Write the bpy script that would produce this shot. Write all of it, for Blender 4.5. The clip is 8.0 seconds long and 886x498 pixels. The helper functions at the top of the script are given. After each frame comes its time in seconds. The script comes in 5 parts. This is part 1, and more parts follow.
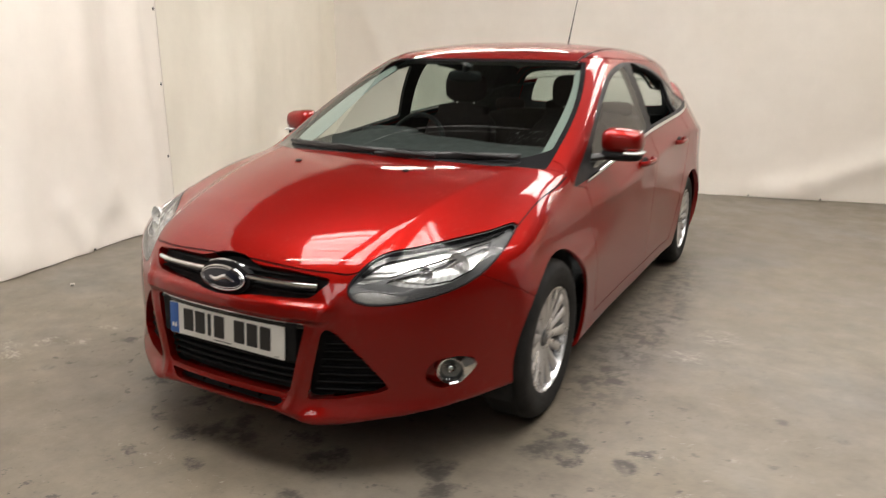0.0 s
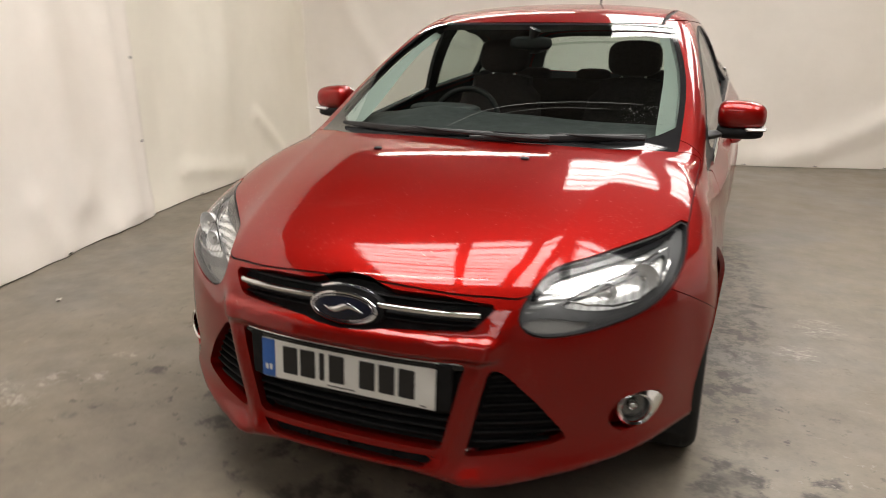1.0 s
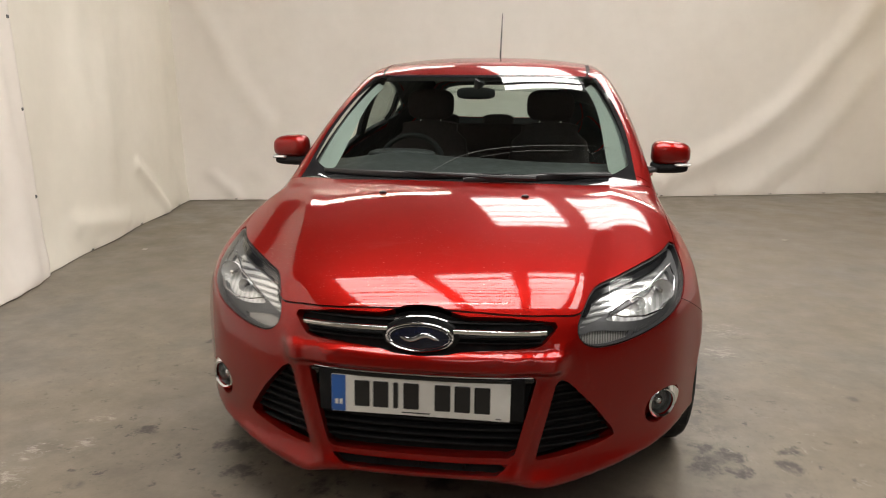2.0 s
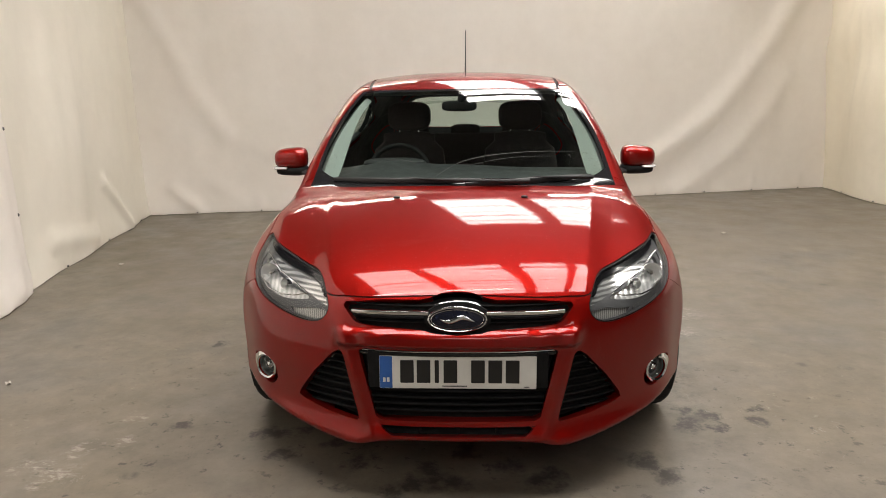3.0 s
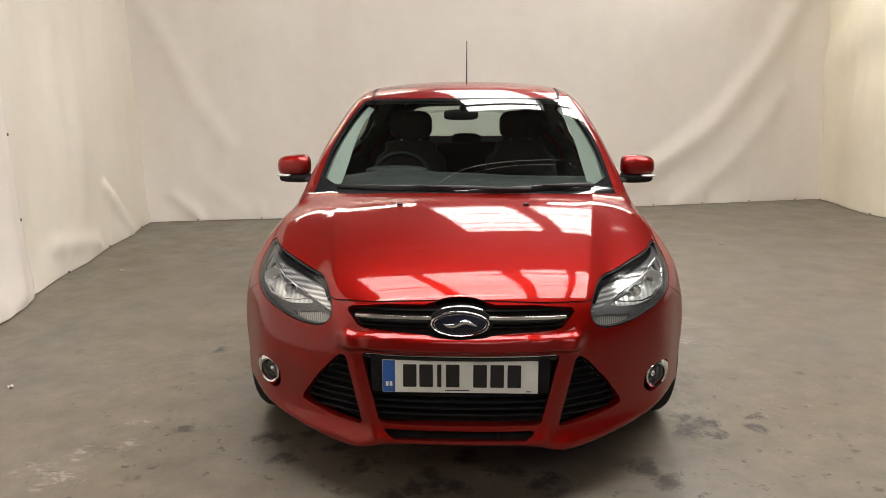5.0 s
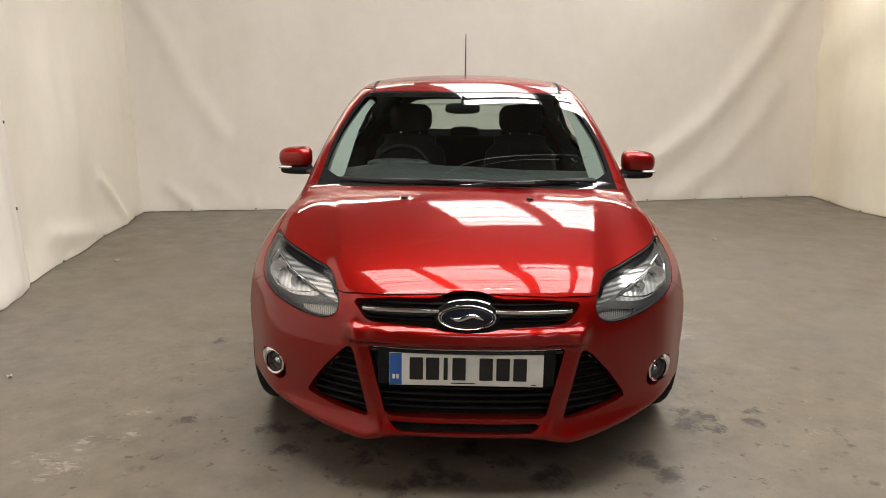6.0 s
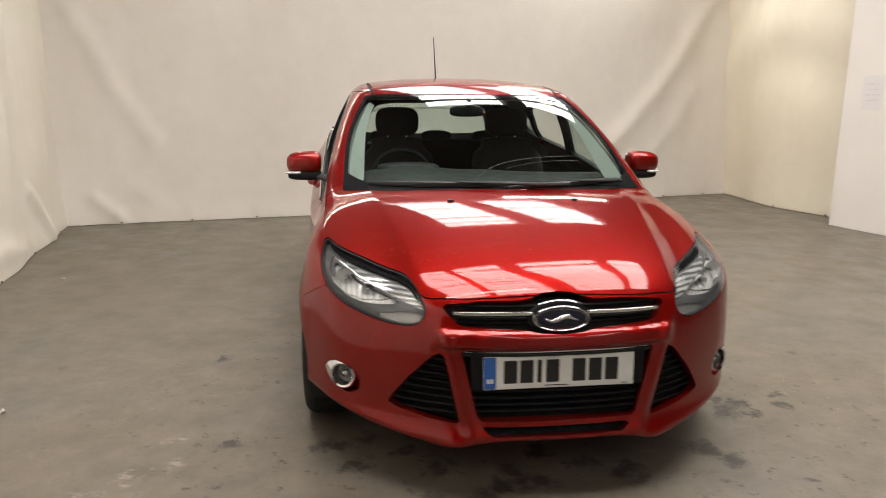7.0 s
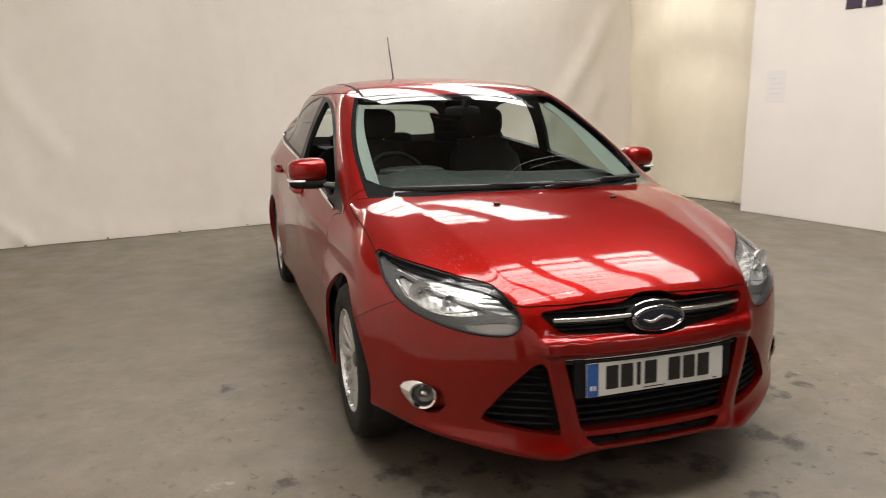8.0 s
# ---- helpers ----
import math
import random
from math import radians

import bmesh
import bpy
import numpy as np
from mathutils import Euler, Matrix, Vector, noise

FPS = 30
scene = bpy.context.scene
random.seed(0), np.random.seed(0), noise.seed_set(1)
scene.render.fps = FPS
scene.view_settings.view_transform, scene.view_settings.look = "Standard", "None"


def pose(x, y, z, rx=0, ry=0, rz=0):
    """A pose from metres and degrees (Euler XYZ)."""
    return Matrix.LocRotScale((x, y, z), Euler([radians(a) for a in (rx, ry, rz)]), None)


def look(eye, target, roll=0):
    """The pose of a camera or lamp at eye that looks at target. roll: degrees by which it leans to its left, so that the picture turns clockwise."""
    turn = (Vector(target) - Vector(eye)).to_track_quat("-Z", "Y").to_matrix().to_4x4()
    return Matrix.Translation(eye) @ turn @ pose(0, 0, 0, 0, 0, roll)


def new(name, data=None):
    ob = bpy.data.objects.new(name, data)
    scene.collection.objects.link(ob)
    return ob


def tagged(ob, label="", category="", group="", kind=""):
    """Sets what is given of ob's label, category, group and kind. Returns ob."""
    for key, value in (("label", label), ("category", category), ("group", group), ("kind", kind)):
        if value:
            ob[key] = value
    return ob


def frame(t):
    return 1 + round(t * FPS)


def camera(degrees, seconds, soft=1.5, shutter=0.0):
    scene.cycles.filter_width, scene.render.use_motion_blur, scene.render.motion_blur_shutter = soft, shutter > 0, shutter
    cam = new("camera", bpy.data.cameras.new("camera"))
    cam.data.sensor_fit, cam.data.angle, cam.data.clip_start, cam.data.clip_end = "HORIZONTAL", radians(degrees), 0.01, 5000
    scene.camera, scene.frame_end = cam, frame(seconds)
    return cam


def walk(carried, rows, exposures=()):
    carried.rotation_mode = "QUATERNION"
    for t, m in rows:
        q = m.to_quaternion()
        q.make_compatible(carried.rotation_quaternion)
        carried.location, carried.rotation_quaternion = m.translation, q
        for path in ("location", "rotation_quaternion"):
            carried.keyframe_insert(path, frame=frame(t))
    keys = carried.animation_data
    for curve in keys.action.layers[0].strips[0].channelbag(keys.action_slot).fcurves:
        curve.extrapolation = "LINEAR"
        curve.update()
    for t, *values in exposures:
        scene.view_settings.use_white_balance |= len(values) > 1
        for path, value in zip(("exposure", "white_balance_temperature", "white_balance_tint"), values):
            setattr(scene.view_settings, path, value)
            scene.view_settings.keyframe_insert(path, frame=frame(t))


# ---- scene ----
cam = camera(64.6, 8.0, soft=0.9, shutter=0.7)
PATH = [
    (0, (1.69, -1.588, 1.334), (0.785, 0.122, 0.829), 1.1),
    (0.3, (1.484, -1.538, 1.313), (0.605, 0.172, 0.763), 1.6),
    (0.5, (1.316, -1.501, 1.312), (0.474, 0.224, 0.751), 1.5),
    (0.8, (1.033, -1.442, 1.307), (0.277, 0.316, 0.723), 0.5),
    (1, (0.863, -1.429, 1.311), (0.152, 0.348, 0.73), 0.5),
    (1.2, (0.681, -1.465, 1.323), (0.126, 0.366, 0.740), -0.1),
    (1.5, (0.473, -1.563, 1.339), (0.088, 0.322, 0.794), -0.3),
    (1.7, (0.417, -1.647, 1.333), (0.077, 0.261, 0.84), 0.1),
    (2.8, (0.057, -2.114, 1.365), (-0.033, -0.166, 0.923), -0.4),
    (3, (0.047, -2.136, 1.366), (-0.035, -0.186, 0.926), -0.6),
    (3.5, (0.036, -2.163, 1.361), (-0.034, -0.209, 0.938), -0.4),
    (4, (0.031, -2.16, 1.359), (-0.037, -0.203, 0.95), -0.5),
    (4.5, (0.032, -2.165, 1.354), (-0.045, -0.208, 0.95), -0.2),
    (6, (-0.031, -2.181, 1.365), (-0.076, -0.229, 0.932), 0.6),
    (6.2, (-0.118, -2.199, 1.360), (-0.116, -0.245, 0.932), 0.6),
    (6.5, (-0.333, -2.21, 1.341), (-0.244, -0.254, 0.93), 0.2),
    (7, (-0.69, -2.108, 1.341), (-0.426, -0.169, 0.927), 0.5),
    (7.2, (-0.839, -2.069, 1.338), (-0.519, -0.135, 0.938), 0.5),
    (7.5, (-1.052, -2.007, 1.341), (-0.616, -0.096, 0.942), 0.2),
    (8, (-1.336, -1.821, 1.334), (-0.733, 0.042, 0.924), -0.7),
]
walk(cam, [(t, look(eye, target, roll)) for t, eye, target, roll in PATH], [(0.0, 0.36), (0.6, 0.32), (1.3, 0.22), (3.0, 0.22), (8.0, 0.22)])

# ---------------------------------------------------------------- light: dull day through rooflights, a few tube lamps
world = bpy.data.worlds.new("overcast_sky")
scene.world = world
world.use_nodes = True
wn = world.node_tree
sky = wn.nodes.new("ShaderNodeTexSky")
sky.sky_type, sky.sun_disc, sky.sun_elevation, sky.sun_rotation = "NISHITA", False, radians(40), radians(200)
wn.links.new(sky.outputs[0], wn.nodes["Background"].inputs["Color"])
wn.nodes["Background"].inputs["Strength"].default_value = 0.05

ROOM = pose(0, 0, 0, 0, 0, 13.5)          # the hall stands askew to the car
EAVES = 5.0
# rooflights in the hall's own plan: u0, u1, v0, v1
ROOFLIGHTS = [(-2.05, -0.34, -1.05, 2.35), (-0.14, 1.12, -1.05, 2.35), (1.42, 2.88, -1.05, 2.35), (3.08, 4.5, -1.05, 2.35), (1.2, 2.85, 4.95, 8.5), (3.28, 4.9, 4.95, 8.5),
              (-2.05, -0.34, -7.6, -4.4), (-0.14, 1.12, -7.6, -4.4), (1.42, 2.88, -7.6, -4.4)]
for u0, u1, v0, v1 in ROOFLIGHTS:
    lamp = bpy.data.lights.new("rooflight_daylight", "AREA")
    lamp.shape, lamp.size, lamp.size_y, lamp.energy = "RECTANGLE", u1 - u0, v1 - v0, (33 if v0 > -4 else 16) * (u1 - u0) * (v1 - v0)
    lamp.color = (1.0, 0.945, 0.885)
    ob = new("rooflight_daylight", lamp)
    ob.matrix_world = ROOM @ pose((u0 + u1) / 2, (v0 + v1) / 2, EAVES + 0.12)

# ---------------------------------------------------------------- materials
def mat(name, build):
    m = bpy.data.materials.new(name)
    m.use_nodes = True
    nt = m.node_tree
    b = nt.nodes["Principled BSDF"]
    build(nt, b)
    return m


def sock(b, **kw):
    names = dict(col="Base Color", rough="Roughness", metal="Metallic", coat="Coat Weight", coat_rough="Coat Roughness",
                 ior="IOR", spec="Specular IOR Level", trans="Transmission Weight", alpha="Alpha", sheen="Sheen Weight", sss="Subsurface Weight")
    for k, v in kw.items():
        b.inputs[names[k]].default_value = (*v, 1) if isinstance(v, tuple) and len(v) == 3 else v


def noise_tex(nt, scale, detail=4, rough=0.6, coords="Object", stretch=None):
    tc = nt.nodes.new("ShaderNodeTexCoord")
    src = tc.outputs[coords]
    if stretch:
        mp = nt.nodes.new("ShaderNodeMapping")
        mp.inputs["Scale"].default_value = stretch
        nt.links.new(src, mp.inputs["Vector"])
        src = mp.outputs["Vector"]
    n = nt.nodes.new("ShaderNodeTexNoise")
    n.inputs["Scale"].default_value, n.inputs["Detail"].default_value, n.inputs["Roughness"].default_value = scale, detail, rough
    nt.links.new(src, n.inputs["Vector"])
    return n.outputs["Fac"]


def ramp(nt, fac, stops):
    r = nt.nodes.new("ShaderNodeValToRGB")
    e = r.color_ramp.elements
    while len(e) < len(stops):
        e.new(0.5)
    for k, (p, c) in zip(e, stops):
        k.position = p
        k.color = (*c, 1) if isinstance(c, tuple) else (c, c, c, 1)
    nt.links.new(fac, r.inputs["Fac"])
    return r.outputs["Color"]


def mix(nt, a, b, fac, blend="MIX"):
    n = nt.nodes.new("ShaderNodeMix")
    n.data_type, n.blend_type = "RGBA", blend
    for i, v in ((0, fac), (6, a), (7, b)):
        if isinstance(v, (int, float)):
            n.inputs[i].default_value = v if i == 0 else (v, v, v, 1)
        elif isinstance(v, tuple):
            n.inputs[i].default_value = (*v, 1)
        else:
            nt.links.new(v, n.inputs[i])
    return n.outputs[2]


def bump(nt, b, height, strength, dist=0.01, slot="Normal"):
    n = nt.nodes.new("ShaderNodeBump")
    n.inputs["Strength"].default_value, n.inputs["Distance"].default_value = strength, dist
    nt.links.new(height, n.inputs["Height"])
    nt.links.new(n.outputs["Normal"], b.inputs[slot])


def plain(name, col, rough=0.5, metal=0.0, vary=0.12, scale=30.0, relief=0.0, **kw):
    """A surface of one colour with faint mottling, uneven gloss and, if wanted, fine grain."""
    def build(nt, b):
        sock(b, rough=rough, metal=metal, **kw)
        n = noise_tex(nt, scale)
        lo, hi = tuple(c * (1 - vary) for c in col), tuple(min(1, c * (1 + vary)) for c in col)
        nt.links.new(ramp(nt, n, [(0.3, lo), (0.7, hi)]), b.inputs["Base Color"])
        nt.links.new(ramp(nt, noise_tex(nt, scale * 0.37), [(0.3, rough * 0.85), (0.7, min(1, rough * 1.2))]), b.inputs["Roughness"])
        if relief:
            bump(nt, b, noise_tex(nt, scale * 12, 2), relief, 0.002)
    return mat(name, build)


def paint(nt, b):
    # deep metallic red under clear lacquer, with dried water spots and dust
    sock(b, metal=0.65, rough=0.42, coat=0.85, coat_rough=0.01, ior=1.45)
    b.inputs["Specular Tint"].default_value = (0.45, 0.03, 0.02, 1)
    b.inputs["Coat IOR"].default_value = 1.5
    flake = noise_tex(nt, 900, 1)
    col = ramp(nt, flake, [(0.25, (0.185, 0.0030, 0.0018)), (0.75, (0.260, 0.0052, 0.0028))])
    dust = ramp(nt, noise_tex(nt, 3.0, 5), [(0.45, 0.0), (0.8, 0.015)])
    col = mix(nt, col, (0.30, 0.15, 0.12), dust)
    tc = nt.nodes.new("ShaderNodeTexCoord")
    marks = None
    for size, lo, hi, seed in ((48, 0.055, 0.11, 4.0), (110, 0.08, 0.16, 7.0)):
        spots = nt.nodes.new("ShaderNodeTexVoronoi")
        spots.inputs["Scale"].default_value = size
        nt.links.new(tc.outputs["Object"], spots.inputs["Vector"])
        dots = ramp(nt, spots.outputs["Distance"], [(lo, 1.0), (hi, 0.0)])
        few = ramp(nt, noise_tex(nt, seed, 4), [(0.46, 0.0), (0.62, 0.75)])
        dots = mix(nt, dots, few, 1.0, "MULTIPLY")
        marks = dots if marks is None else mix(nt, marks, dots, 1.0, "LIGHTEN")
    geo = nt.nodes.new("ShaderNodeNewGeometry")
    xyz = nt.nodes.new("ShaderNodeSeparateXYZ")
    nt.links.new(geo.outputs["Normal"], xyz.inputs[0])
    marks = mix(nt, marks, ramp(nt, xyz.outputs["Z"], [(0.45, 0.06), (0.85, 0.8)]), 1.0, "MULTIPLY")
    smear = ramp(nt, noise_tex(nt, 9, 6, 0.7, stretch=(0.5, 2.4, 1.0)), [(0.60, 0.0), (0.72, 0.035)])
    col = mix(nt, col, (0.55, 0.34, 0.28), mix(nt, marks, smear, 1.0, "LIGHTEN"))
    nt.links.new(col, b.inputs["Base Color"])
    rough = ramp(nt, noise_tex(nt, 6, 5), [(0.35, 0.002), (0.8, 0.02)])
    nt.links.new(mix(nt, rough, 0.30, marks), b.inputs["Coat Roughness"])
    peel = mix(nt, noise_tex(nt, 30, 3), noise_tex(nt, 130, 2), 0.4)
    bump(nt, b, peel, 0.05, 0.004, "Coat Normal")


RED = mat("red_metallic_paint", paint)
BLACK = plain("black_plastic", (0.012, 0.012, 0.013), 0.42, vary=0.3, scale=60, relief=0.1)
GRILLE = plain("dull_black_grille_plastic", (0.009, 0.009, 0.0095), 0.7, vary=0.3, scale=60, relief=0.1, spec=0.2)
GLOSSBLACK = plain("gloss_black_plastic", (0.008, 0.008, 0.009), 0.12, vary=0.2)
SURROUND = plain("satin_black_window_surround", (0.010, 0.010, 0.011), 0.45, vary=0.2, spec=0.25)
FRIT = plain("black_glass_border", (0.012, 0.012, 0.013), 0.06, vary=0.1)
GAP = plain("panel_gap_shadow", (0.01, 0.006, 0.006), 0.9)
RUBBER = plain("tyre_rubber", (0.014, 0.0135, 0.013), 0.8, vary=0.3, scale=14, relief=0.3, spec=0.25)
LINER = plain("wheel_arch_liner", (0.012, 0.012, 0.012), 0.95, vary=0.3)
CHROME = plain("chrome", (0.75, 0.75, 0.76), 0.09, 1.0, vary=0.05)
ALLOY = plain("silver_alloy", (0.62, 0.62, 0.63), 0.28, 0.85, vary=0.08, scale=20)
DARKTRIM = plain("dark_cabin_plastic", (0.014, 0.014, 0.015), 0.62, vary=0.25, scale=40, relief=0.25)
DASH = plain("dashboard_plastic", (0.021, 0.022, 0.023), 0.6, vary=0.2, scale=40, relief=0.25)
CLOTH = plain("dark_seat_cloth", (0.028, 0.022, 0.022), 0.95, vary=0.35, scale=120, relief=0.4)
PALETRIM = plain("pale_grey_headliner", (0.36, 0.38, 0.36), 0.9, vary=0.06, scale=80, relief=0.2)
PLATEWHITE = plain("white_plate", (0.78, 0.77, 0.73), 0.35, vary=0.04, scale=15)
PLATEBLUE = plain("blue_plate_band", (0.03, 0.12, 0.42), 0.35, vary=0.06)
PLATEINK = plain("black_plate_ink", (0.012, 0.012, 0.012), 0.4)
BADGEBLUE = plain("dark_blue_badge", (0.008, 0.010, 0.022), 0.12, vary=0.1)


def glass(name, tint, rough=0.0, ior=1.5):
    def build(nt, b):
        out = nt.nodes["Material Output"]
        nt.nodes.remove(b)
        t = nt.nodes.new("ShaderNodeBsdfTransparent")
        t.inputs["Color"].default_value = (*tint, 1)
        g = nt.nodes.new("ShaderNodeBsdfGlossy")
        g.inputs["Roughness"].default_value = rough
        # gloss grows from 4 % face on to all at a grazing angle
        lw = nt.nodes.new("ShaderNodeLayerWeight")
        lw.inputs["Blend"].default_value = 0.5
        pw = nt.nodes.new("ShaderNodeMath")
        pw.operation = "POWER"
        pw.inputs[1].default_value = 5.0
        ma = nt.nodes.new("ShaderNodeMath")
        ma.operation = "MULTIPLY_ADD"
        f0 = ((ior - 1) / (ior + 1)) ** 2 * 1.7
        ma.inputs[1].default_value, ma.inputs[2].default_value = 1 - f0, f0
        mx = nt.nodes.new("ShaderNodeMixShader")
        nt.links.new(lw.outputs["Facing"], pw.inputs[0])
        nt.links.new(pw.outputs[0], ma.inputs[0])
        nt.links.new(ma.outputs[0], mx.inputs[0])
        nt.links.new(t.outputs[0], mx.inputs[1])
        nt.links.new(g.outputs[0], mx.inputs[2])
        nt.links.new(mx.outputs[0], out.inputs["Surface"])
    return mat(name, build)


GLASS = glass("window_glass", (0.75, 0.83, 0.795), ior=1.55)
LENS = glass("lamp_lens", (0.94, 0.95, 0.95), ior=1.27)

# ---------------------------------------------------------------- helpers for things and parts
def thing(name, label, category, at=None, group="", kind=""):
    ob = new(name)
    if at is not None:
        ob.matrix_basis = at
    return tagged(ob, label, category, group, kind)


def mesh_of(name, verts, faces, material, normals=None, smooth=True):
    me = bpy.data.meshes.new(name)
    me.from_pydata([tuple(v) for v in verts], [], [tuple(int(i) for i in q) for q in faces])
    me.materials.append(material)
    me.polygons.foreach_set("use_smooth", [smooth] * len(me.polygons))
    me.update()
    if normals is not None:
        me.normals_split_custom_set_from_vertices([tuple(n) for n in normals])
    return me


def part_mesh(name, me, parent, label="", at=None):
    ob = new(name, me)
    ob.parent = parent
    if at is not None:
        ob.matrix_basis = at
    return tagged(ob, label)


def part(name, bm, material, parent, label="", at=None, smooth=True, angle=40):
    me = bpy.data.meshes.new(name)
    bmesh.ops.recalc_face_normals(bm, faces=bm.faces)
    for fc in bm.faces:
        fc.smooth = smooth
    for e in bm.edges:
        if len(e.link_faces) == 2 and e.calc_face_angle(0) > radians(angle):
            e.smooth = False
    bm.to_mesh(me)
    bm.free()
    me.materials.append(material)
    return part_mesh(name, me, parent, label, at)


def box_bm(sx, sy, sz, bevel=0.0, seg=2, at=(0, 0, 0), turn=None, bm=None):
    own = bmesh.new()
    bmesh.ops.create_cube(own, size=1.0, matrix=Matrix.Diagonal((sx, sy, sz, 1)))
    if bevel:
        bmesh.ops.bevel(own, geom=own.edges[:], offset=bevel, segments=seg, profile=0.6, affect="EDGES")
    m = Matrix.Translation(at)
    if turn is not None:
        m = m @ Euler([radians(a) for a in turn]).to_matrix().to_4x4()
    bmesh.ops.transform(own, matrix=m, verts=own.verts)
    if bm is None:
        return own
    me = bpy.data.meshes.new("tmp")
    own.to_mesh(me)
    own.free()
    bm.from_mesh(me)
    bpy.data.meshes.remove(me)
    return bm


def tube_bm(points, radius, sides=8, bm=None, closed=False, squash=None):
    """A round bar along points. radius: one number or one for each point."""
    bm = bm or bmesh.new()
    pts = [Vector(p) for p in points]
    n = len(pts)
    rings = []
    up = Vector((0, 0, 1))
    for i, p in enumerate(pts):
        d = (pts[(i + 1) % n] - pts[i - 1]) if closed else (pts[min(i + 1, n - 1)] - pts[max(i - 1, 0)])
        d.normalize()
        u = up if abs(d.dot(up)) < 0.95 else Vector((1, 0, 0))
        s = d.cross(u).normalized()
        w = s.cross(d)
        r = radius[i] if isinstance(radius, (list, tuple)) else radius
        q = squash or (1, 1)
        rings.append([bm.verts.new(p + (s * math.cos(k * math.tau / sides) * q[0] + w * math.sin(k * math.tau / sides) * q[1]) * r) for k in range(sides)])
    for i in range(n if closed else n - 1):
        a, b = rings[i], rings[(i + 1) % n]
        for k in range(sides):
            bm.faces.new((a[k], a[(k + 1) % sides], b[(k + 1) % sides], b[k]))
    if not closed:
        bm.faces.new(rings[0][::-1])
        bm.faces.new(rings[-1])
    return bm


def lathe_bm(profile, steps=48, bm=None, closed=False):
    """A body of revolution round the x axis from (x, radius) pairs."""
    bm = bm or bmesh.new()
    rings = [[bm.verts.new((x, r * math.cos(k * math.tau / steps), r * math.sin(k * math.tau / steps))) for k in range(steps)] for x, r in profile]
    for a, b in zip(rings, rings[1:] + (rings[:1] if closed else [])):
        for k in range(steps):
            bm.faces.new((a[k], a[(k + 1) % steps], b[(k + 1) % steps], b[k]))
    return bm


# ---------------------------------------------------------------- the car's skin, as one smooth solid
class Curve:
    """A natural cubic spline through a few points, straight beyond its ends; even=True mirrors it about zero."""

    def __init__(self, *pts, even=False):
        if even:
            pts = [(-x, y) for x, y in pts[::-1] if x > 0] + list(pts)
        self.x, self.y = np.array([p[0] for p in pts], float), np.array([p[1] for p in pts], float)
        n, h = len(pts), np.diff(self.x)
        A, r = np.eye(n), np.zeros(n)
        for i in range(1, n - 1):
            A[i, i - 1:i + 2] = h[i - 1], 2 * (h[i - 1] + h[i]), h[i]
            r[i] = 6 * ((self.y[i + 1] - self.y[i]) / h[i] - (self.y[i] - self.y[i - 1]) / h[i - 1])
        self.m = np.linalg.solve(A, r)
        fine = np.linspace(self.x[0], self.x[-1], 1500)
        self.tx, self.ty = fine, self.exact(fine)
        self.s0, self.s1 = (self.ty[1] - self.ty[0]) / (fine[1] - fine[0]), (self.ty[-1] - self.ty[-2]) / (fine[1] - fine[0])

    def exact(self, v):
        i = np.clip(np.searchsorted(self.x, v) - 1, 0, len(self.x) - 2)
        h = self.x[i + 1] - self.x[i]
        a, b = (self.x[i + 1] - v) / h, (v - self.x[i]) / h
        return a * self.y[i] + b * self.y[i + 1] + ((a ** 3 - a) * self.m[i] + (b ** 3 - b) * self.m[i + 1]) * h * h / 6

    def __call__(self, v):
        v = np.asarray(v, float)
        inside = self.exact(np.clip(v, self.x[0], self.x[-1]))
        return inside + np.where(v < self.x[0], (v - self.x[0]) * self.s0, 0) + np.where(v > self.x[-1], (v - self.x[-1]) * self.s1, 0)


def smax(a, b, k):
    h = np.maximum(k - np.abs(a - b), 0)
    return np.maximum(a, b) + h * h / (4 * k)


def smin(a, b, k):
    return -smax(-a, -b, k)


def step(a, b, v):
    t = np.clip((v - a) / (b - a), 0, 1)
    return t * t * t * (t * (t * 6 - 15) + 10)


WHEEL_Y, WHEEL_Z = (0.860, 3.530), 0.316
NOSE = Curve((0, 0.018), (0.2, 0.026), (0.33, 0.050), (0.45, 0.100), (0.57, 0.172), (0.66, 0.240), (0.73, 0.305), (0.80, 0.402), (0.86, 0.510), (0.90, 0.605), (0.935, 0.79), even=True)
NOSE_Z = Curve((0.10, 0.06), (0.17, 0.0), (0.215, -0.022), (0.26, -0.006), (0.32, 0.002), (0.42, 0.0), (0.54, 0.006), (0.62, 0.022), (0.70, 0.06), (0.80, 0.14))
CHIN = Curve((0, 0.217), (0.20, 0.215), (0.29, 0.203), (0.36, 0.188), (0.5, 0.202), (0.66, 0.228), (0.80, 0.252), (0.9, 0.262), even=True)
SIDE_Z = Curve((0.10, 0.872), (0.25, 0.900), (0.40, 0.910), (0.55, 0.914), (0.68, 0.913), (0.77, 0.901), (0.85, 0.862), (0.93, 0.812), (1.0, 0.770))
SIDE_Y = Curve((0.5, 0.0), (0.95, 0.0), (1.6, -0.012), (2.3, -0.006), (3.3, 0.0), (3.75, 0.006), (4.1, -0.035), (4.36, -0.11))
BELT = Curve((0.9, 0.0), (1.2, 0.0), (2.5, 0.10), (3.5, 0.165), (4.2, 0.13))
BONNET = Curve((-0.05, 0.640), (0.04, 0.700), (0.15, 0.762), (0.30, 0.824), (0.50, 0.884), (0.75, 0.934), (0.93, 0.957), (1.2, 0.985))
SCREEN = Curve((0.90, 0.87), (0.955, 0.985), (1.1, 1.285), (1.2, 1.50), (1.3, 1.725), (1.38, 1.915))
